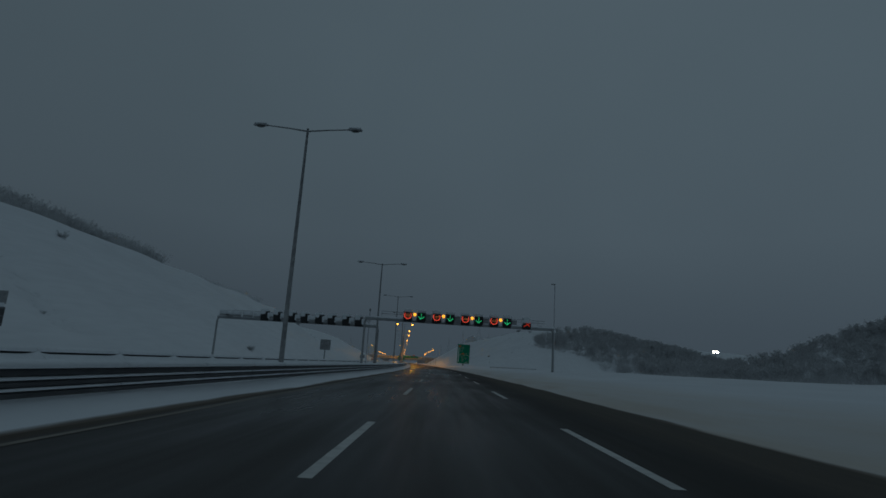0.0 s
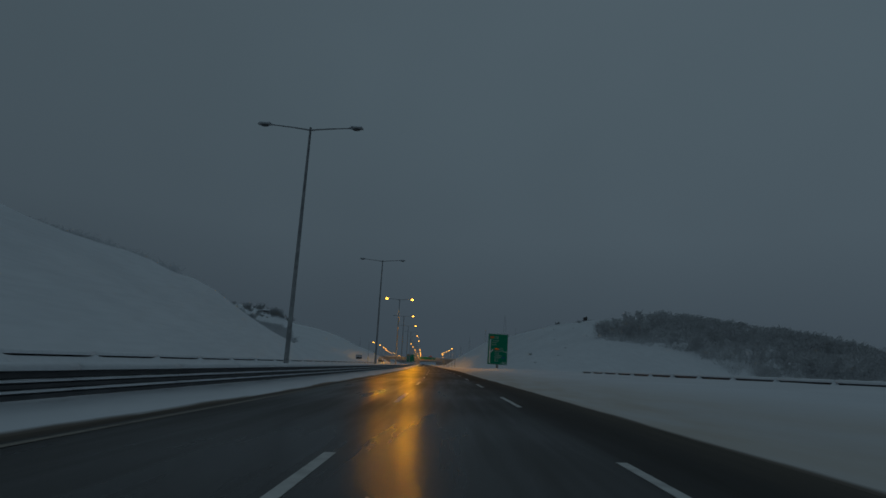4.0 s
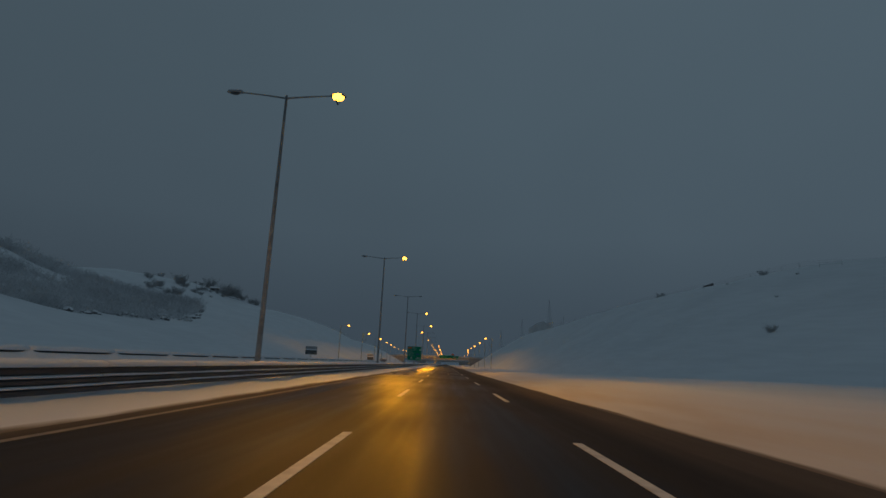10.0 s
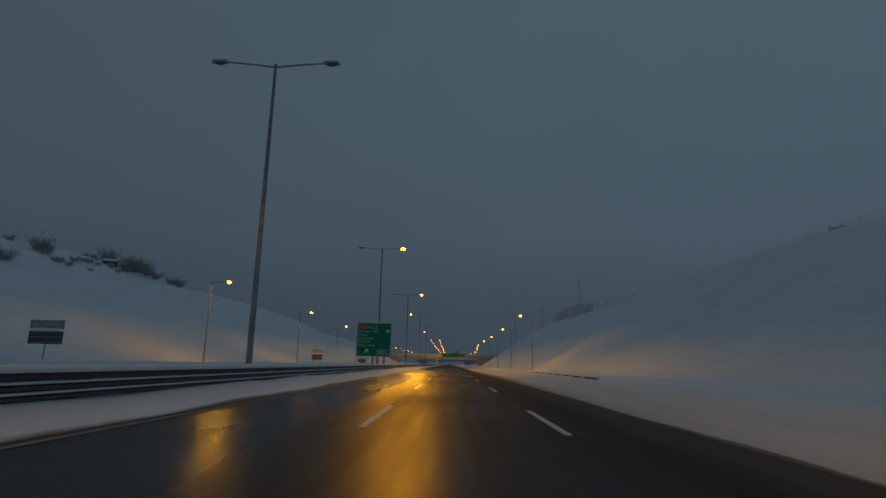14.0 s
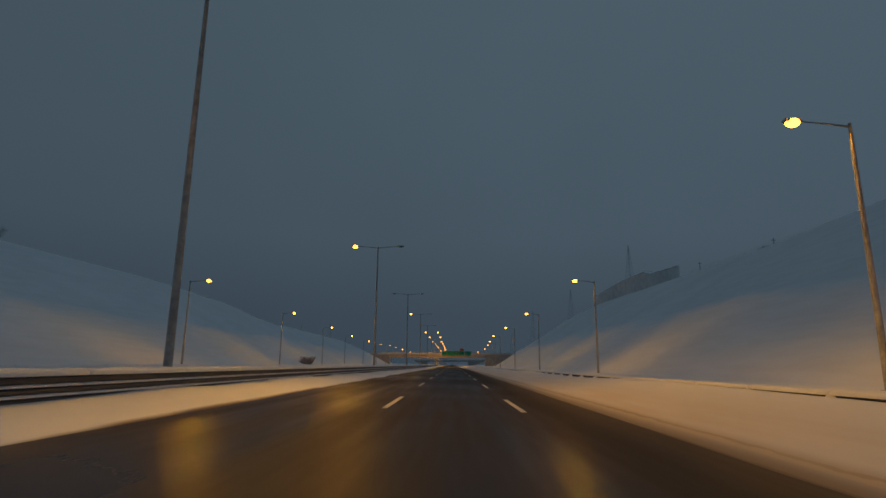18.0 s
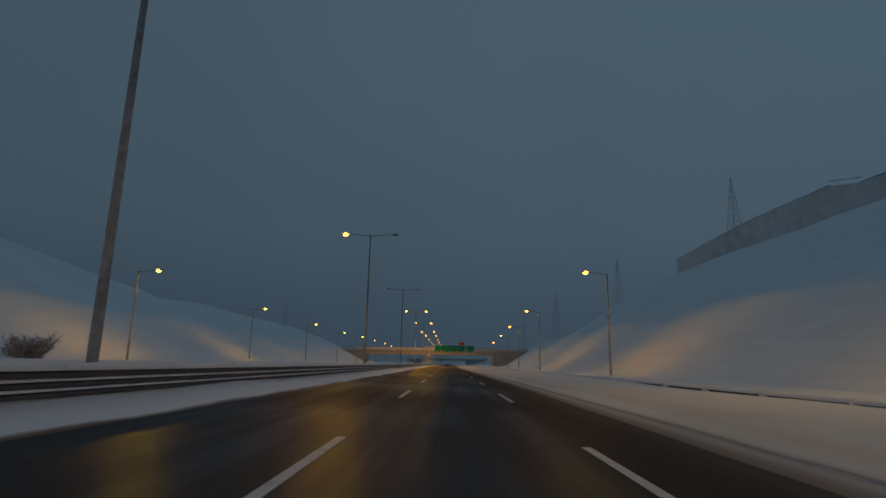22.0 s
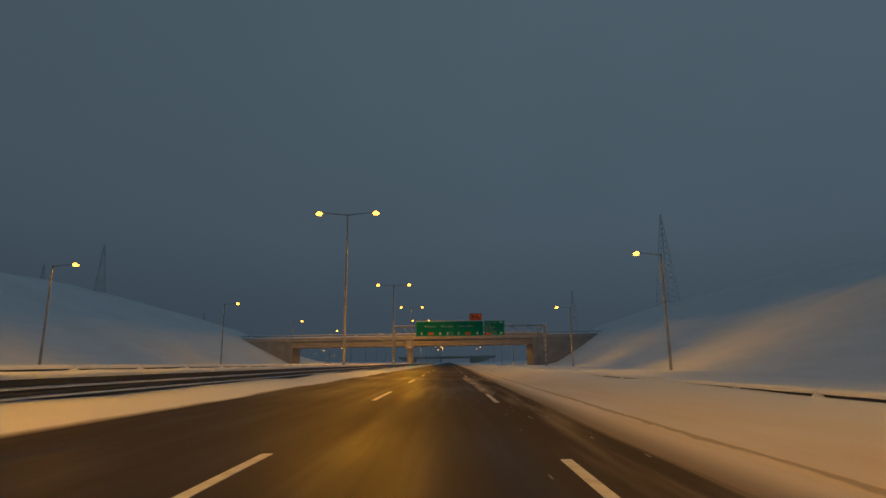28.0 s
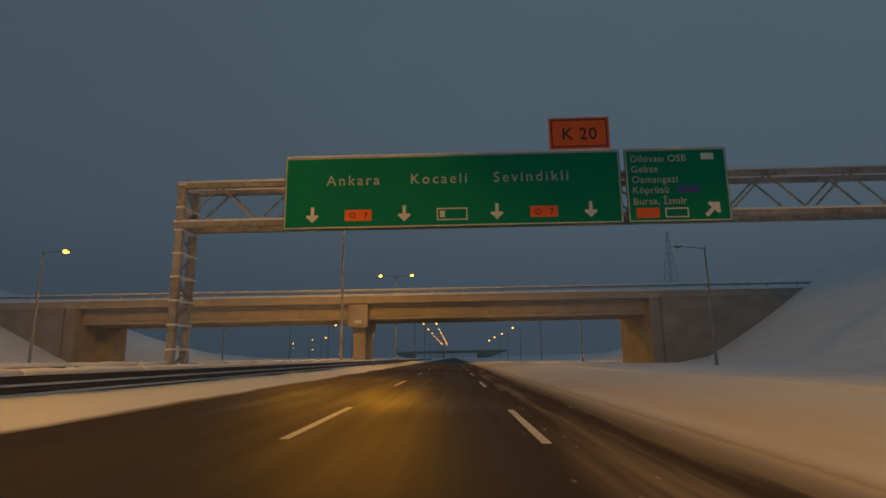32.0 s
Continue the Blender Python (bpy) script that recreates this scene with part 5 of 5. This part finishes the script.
def rubble(n, seed):
    """Dark rocks with snow on their tops, all in one mesh."""
    rnd = random.Random(seed)
    base = bmesh.new()
    bmesh.ops.create_icosphere(base, subdivisions=2, radius=1.0)
    co = [v.co.copy() for v in base.verts]
    tri = [[v.index for v in f.verts] for f in base.faces]
    base.free()
    vv, ff, mm = [], [], []
    for _ in range(n):
        y = rnd.uniform(318, 428)
        l = -profile(y, [(318, 59), (330, 61), (380, 67), (415, 80), (440, 92)]) - rnd.uniform(-1.0, 11.0)
        s, q, k = rnd.uniform(0.25, 0.8), rnd.uniform(0, 99), len(vv)
        o = Vector((xr(y) + l, y, ground_z(y, l) + 0.15 * s))
        wide = rnd.uniform(1.0, 1.7)
        pts = [Vector((v.x * wide, v.y * wide, v.z * 0.75)) * (s * (1 + 0.5 * noise.noise(v * 1.6 + Vector((q, 0, 0))))) for v in co]
        vv += [tuple(o + p) for p in pts]
        for f in tri:
            a, b, c = (pts[j] for j in f)
            ff.append([j + k for j in f])
            mm.append(1 if (b - a).cross(c - a).normalized().z > 0.35 else 0)
    me = bpy.data.meshes.new("rubble")
    me.from_pydata(vv, [], ff)
    me.materials.append(M_ROCK)
    me.materials.append(M_SNOWCAP)
    me.polygons.foreach_set("material_index", mm)
    return tagged(new("rubble", me), "dark rocks with snow caps scattered below the scrub on the hill", "rocks", kind="stuff")


rubble(230, 33)
woods("far_woods", scatter(90, 1250, 1600, -300, -90, 15), "far bare trees beyond the bridge", 6.0, 2.6, 12, 4, 16)


# ---- pylons ----
def pylon(x, y, top):
    lat = x - xr(y)
    z0 = ground_z(y, lat) - 0.3
    h = top - z0
    o = empty("power_pylon", pose(x, y, z0, 0, 0, 20), "grey lattice power pylon standing behind the snowy slope", "pylon", "power pylons")

    def half(z):
        return 0.085 * (h - z) + 0.08

    # haze in front of the pylon is put into its pale steel
    for sx in (-1, 1):
        for sy in (-1, 1):
            part("leg", tb([(sx * half(h * k / 6), sy * half(h * k / 6), h * k / 6) for k in range(7)], 0.07, 5), M_PALE, o)
    n = 15
    bm = bmesh.new()
    for k in range(n):
        za, zb = h * k / n, h * (k + 1) / n
        a, b = half(za), half(zb)
        for s in (-1, 1):
            tube(bm, [(-a, s * a, za), (b, s * b, zb)], 0.045, 4)
            tube(bm, [(a, s * a, za), (-b, s * b, zb)], 0.045, 4)
            tube(bm, [(s * a, -a, za), (s * b, b, zb)], 0.045, 4)
            tube(bm, [(s * a, a, za), (s * b, -b, zb)], 0.045, 4)
    part("bracing", bm, M_PALE, o)
    for zf, ln in ((0.94, 0.6), (0.86, 0.9), (0.78, 0.9)):
        part("cross_arm", tb([(-ln, 0, h * zf), (0, 0, h * zf + 0.12), (ln, 0, h * zf)], [0.04, 0.08, 0.04], 5), M_PALE, o)
    return o


for x, y, top in ((83.0, 693.7, 57.5), (56.9, 835, 39.5), (70.5, 768, 46.4), (50.8, 920, 30), (-86.7, 825.4, 31.2), (-110, 837, 28.5), (-82, 874.7, 18)):
    pylon(x, y, top)


# ---- retaining wall on the right-hand crest ----
def crest_wall():
    o = empty("retaining_wall", pose(0, 0, 0), "grey concrete retaining wall on top of the snowy slope", "wall", kind="structure")
    n = 13
    pts = [(68.2 - 1.2 * i / n, 601.0 + 96.0 * i / n) for i in range(n + 1)]
    for i in range(n):
        (xa, ya), (xb, yb) = pts[i], pts[i + 1]
        bm = bmesh.new()
        za, zb = (profile(y, [(600, 30.9), (627, 32.3), (628.5, 33.9), (662, 34.4), (697, 33.0)]) for y in (ya + 1, yb - 1))
        f = [[bm.verts.new((x + dx, y, z)) for dx, z in ((-0.25, 25.6), (0.35, 25.6), (0.35, zt), (-0.25, zt))] for x, y, zt in ((xa, ya + 0.02, za), (xb, yb - 0.02, zb))]
        for k in range(4):
            bm.faces.new((f[0][k], f[0][(k + 1) % 4], f[1][(k + 1) % 4], f[1][k]))
        bm.faces.new(f[0]), bm.faces.new(list(reversed(f[1])))
        bmesh.ops.recalc_face_normals(bm, faces=bm.faces)
        p = part("wall_panel", bm, M_WALL, o)
        s = part("snow", snow_ridge(yb - ya, 0.7, 0.22, 0, 60 + i), M_SNOWCAP, p, smooth=True)
        s.matrix_local = pose((xa + xb) / 2, ya, (za + zb) / 2) @ Matrix.Rotation(math.atan2(zb - za, yb - ya), 4, "X")
    return o


crest_wall()


# ---- fence along the right-hand crest ----
fence = empty("wire_fence", pose(0, 0, 0), "low wire fence with thin posts along the crest of the slope", "fence")
yf = 330.0
while yf < 600:
    lat = 71.0
    z = ground_z(yf, lat)
    part("post", bx(xr(yf) + lat - 0.03, xr(yf) + lat + 0.03, yf - 0.03, yf + 0.03, z - 0.3, z + 1.05), M_BARK, fence)
    if yf + 6 < 600:
        z2 = ground_z(yf + 6, lat)
        for h in (0.4, 0.8, 1.2):
            part("wire", tb([(xr(yf) + lat, yf, z + h), (xr(yf + 6) + lat, yf + 6, z2 + h)], 0.02, 3), M_BARK, fence)
    yf += 6.0


def simple_mast(x, y, h, label):
    z = ground_z(y, x - xr(y))
    o = empty("mast", pose(x, y, z - 0.2), label, "mast", "masts on the crest")
    part("pole", tb([(0, 0, 0), (0, 0, h)], [0.13, 0.08], 6), M_FROST, o)
    part("crossbar", bx(-0.5, 0.5, -0.05, 0.05, h - 0.6, h - 0.45), M_FROST, o)
    return o


simple_mast(73.5, 598, 3.2, "short post with a crossbar on the snowy crest")
simple_mast(74.0, 560, 2.4, "short post with a crossbar on the snowy crest")
simple_mast(96.0, 700, 14.0, "thin mast rising behind the crest")


# ---- small signs seen from behind, across the median ----
def back_sign(x, y, z, w, h, label, legs=1, plain=False):
    o = empty("roadside_sign", pose(x, y, ground_z(y, x - xr(y)) - 0.2), label, "road sign", "signs of the opposite carriageway")
    g = ground_z(y, x - xr(y)) - 0.2
    z -= g
    for k in range(legs):
        px = 0 if legs == 1 else (-w * 0.35 + k * w * 0.7)
        part("post", tb([(px, 0, 0), (px, 0, z + h / 2)], 0.06, 8), M_STEEL, o)
    if plain:
        part("panel", bx(-w / 2, w / 2, -0.06, -0.02, z - h / 2, z + h / 2, bevel=0.01), M_FROST, o)
        return o
    part("upper_panel", bx(-w / 2, w / 2, -0.10, -0.07, z + h * 0.12, z + h / 2, bevel=0.01), M_FROST, o)
    part("lower_panel", bx(-w / 2, w / 2, -0.10, -0.07, z - h / 2, z + h * 0.04, bevel=0.01), M_RAIL, o)
    part("snow_ledge", bx(-w * 0.46, w * 0.42, -0.2, -0.1, z + h * 0.04, z + h * 0.16, bevel=0.03), M_SNOWCAP, o)
    for k in range(5):
        zz = z - h * 0.45 + k * h * 0.225
        part("rail", bx(-w / 2, w / 2, -0.15, -0.10, zz, zz + 0.05), M_STEEL, o)
    return o


back_sign(-36.0, 382.6, 3.1, 3.1, 2.1, "dark back of a roadside sign with snow on its frame")
back_sign(-31.5, 466.0, 2.6, 2.5, 2.4, "dark back of a roadside sign with snow on its frame", 2)
back_sign(-39.4, 44.6, 3.3, 1.2, 2.7, "dark back of a roadside sign with snow on its frame")
back_sign(-15.9, 55.7, 2.3, 1.0, 1.0, "small square sign seen from behind in the median", 1, True)


# ---- floodlight beyond the wood ----
fl = empty("floodlight_mast", pose(240, 436, 8), "distant floodlight mast with bright white lamps", "floodlight")
part("pole", tb([(0, 0, -12), (0, 0, 15)], 0.2, 6), M_STEEL, fl)
for k in (-1, 1):
    part("lamp", bx(k * 1.3 - 0.9, k * 1.3 + 0.9, -0.3, 0.0, 15, 16.2, bevel=0.05), M_FLOOD, fl, "bright white floodlight")


# ---- house on the left-hand hilltop, low wall on the right-hand one ----
def small_house(x, y):
    z = ground_z(y, x - xr(y)) - 0.3
    h = empty("house", pose(x, y, z, 0, 0, 25) @ Matrix.Diagonal((0.7, 0.7, 0.6, 1)), "small dark house with a snow-covered roof on the hilltop", "house")
    part("wall", bx(-3.2, 3.2, -2.4, 2.4, -1, 2.6), M_ROOF, h)
    bm = bmesh.new()
    pr = [(-2.9, 2.55), (0, 4.1), (2.9, 2.55), (2.9, 2.8), (0, 4.4), (-2.9, 2.8)]
    f = [[bm.verts.new((x2, a, b)) for a, b in pr] for x2 in (-3.6, 3.6)]
    bm.faces.new(f[0]), bm.faces.new(list(reversed(f[1])))
    for k in range(6):
        bm.faces.new((f[0][k], f[0][(k + 1) % 6], f[1][(k + 1) % 6], f[1][k]))
    bmesh.ops.recalc_face_normals(bm, faces=bm.faces)
    part("roof", bm, M_SNOWCAP, h, "roof under thick snow")
    for wx in (-1.6, 1.4):
        w = part("window", bx(wx - 0.5, wx + 0.5, -2.46, -2.38, 0.9, 2.0, bevel=0.02), M_DARK, h)
        part("sill", bx(wx - 0.6, wx + 0.6, -2.52, -2.38, 0.82, 0.9), M_SNOWCAP, w)
    part("chimney", bx(1.6, 2.1, 0.5, 1.0, 3.2, 4.9), M_CONC, h)
    return h


small_house(-132.2, 543.0)

low = empty("low_wall", pose(0, 0, 0), "low dark concrete wall along the snowy crest, raised at its end", "wall", kind="structure")
for i in range(9):
    ya, yb = 380 + 8 * i, 387.9 + 8 * i
    xa = 92.0 + 9.5 * (ya - 380) / 72
    z = 28.3 + 5.7 * (ya - 380) / 63
    z0 = ground_z(ya + 4, xa - xr(ya)) - 1.5
    p = part("wall_panel", bx(xa - 0.2, xa + 0.2, ya, yb, min(z0, z - 2), z if i < 8 else 36.0, bevel=0.03), M_ROOF, low)

# ---- trail of dirty snow dropped along the lane line ----
def snow_trail(y0, y1, name, label):
    """A thin, ragged bank of snow that lies over the dashes."""
    vs, fs, thick = [], [], []
    ny, nx = int((y1 - y0) / 0.2), 14
    for i in range(ny + 1):
        y = y0 + (y1 - y0) * i / ny
        taper = smooth((y - y0) / 5) * smooth((y1 - y) / 6)
        lo = profile(y, [(710, 3.5), (720, 3.52), (725, 3.3), (731, 3.2), (738, 3.4)]) + 0.16 * noise.noise((y * 0.8, 1.0, 0)) + 0.10 * noise.noise((y * 2.9, 2.0, 0))
        hi = profile(y, [(710, 4.2), (722, 4.1), (729, 4.3), (738, 4.0)]) + 0.14 * noise.noise((y * 0.5, 5.0, 0)) + 0.07 * noise.noise((y * 2.1, 6.0, 0))
        mid = (lo + hi) / 2
        for j in range(nx + 1):
            u = j / nx
            lat = mid + (lo + (hi - lo) * u - mid) * (0.25 + 0.75 * taper)
            body = math.sin(math.pi * u) ** 0.6 * (0.6 + 0.4 * (1 - u))
            z = (0.030 * body + 0.02 * max(0.0, noise.noise((y * 1.7, lat * 4, 3.0))) * body) * taper
            vs.append((xr(y) + lat, y, zr(y, lat) - 0.004 + z))
            thick.append(body * taper * (1.25 - 0.9 * u))
    n = nx + 1
    for i in range(ny):
        for j in range(nx):
            a = i * n + j
            fs.append((a, a + 1, a + n + 1, a + n))
    me = bpy.data.meshes.new(name)
    me.from_pydata(vs, [], fs)
    me.attributes.new("thick", "FLOAT", "POINT").data.foreach_set("value", thick)
    me.materials.append(M_DIRTYSNOW)
    for p in me.polygons:
        p.use_smooth = True
    return tagged(new(name, me), label, "slush", kind="stuff")


def dirty_snow():
    m = bpy.data.materials.new("trodden_dirty_snow")
    m.use_nodes = True
    n, l = m.node_tree.nodes, m.node_tree.links
    b = n["Principled BSDF"]
    b.inputs["Roughness"].default_value = 0.7
    co, at_t = n.new("ShaderNodeTexCoord"), n.new("ShaderNodeAttribute")
    at_t.attribute_name = "thick"
    mp = n.new("ShaderNodeMapping")
    mp.inputs["Scale"].default_value = (1.0, 0.3, 1.0)
    l.new(co.outputs["Object"], mp.inputs["Vector"])
    big, small = node(n, "TexNoise", Scale=2.6, Detail=5.0), node(n, "TexNoise", Scale=22.0, Detail=4.0)
    for q in (big, small):
        l.new(mp.outputs["Vector"], q.inputs["Vector"])
    fac = calc(n, l, "ADD", at_t.outputs["Fac"], calc(n, l, "MULTIPLY", calc(n, l, "SUBTRACT", big.outputs["Fac"], 0.5), 1.9))
    fac = calc(n, l, "ADD", fac, calc(n, l, "MULTIPLY", calc(n, l, "SUBTRACT", small.outputs["Fac"], 0.5), 0.5))
    l.new(mixed(n, l, ramp(n, l, fac, 0.15, 1.15), (0.075, 0.06, 0.047), (0.44, 0.38, 0.30)), b.inputs["Base Color"])
    bp = node(n, "Bump", Strength=0.5, Distance=0.02)
    l.new(small.outputs["Fac"], bp.inputs["Height"]), l.new(bp.outputs["Normal"], b.inputs["Normal"])
    return m


M_DIRTYSNOW = dirty_snow()
snow_trail(709.0, 739.0, "slush_trail", "ragged trail of dirty snow lying over the lane line")

# ---- thin slush beside the lane line ----
rnd = random.Random(40)
sl = bmesh.new()
for i in range(260):
    y = rnd.uniform(640, 830)
    lat = 4.3 + rnd.gauss(0, 0.45)
    a, b = rnd.uniform(0.01, 0.035), rnd.uniform(0.04, 0.22)
    ring = [sl.verts.new((xr(y) + lat + a * math.cos(q) * rnd.uniform(0.5, 1.2), y + b * math.sin(q) * rnd.uniform(0.5, 1.2), zr(y, lat) + 0.004)) for q in [k * 0.785 for k in range(8)]]
    top = sl.verts.new((xr(y) + lat, y, zr(y, lat) + rnd.uniform(0.008, 0.02)))
    for k in range(8):
        sl.faces.new((ring[k], ring[(k + 1) % 8], top))
M_SLUSH = mat("grey_slush", (0.20, 0.18, 0.155), 0.5, var=0.3, scale=8.0)
tagged(mesh_ob("slush", sl, M_SLUSH, True), "thin scattered grey slush beside the lane line", "slush", kind="stuff")
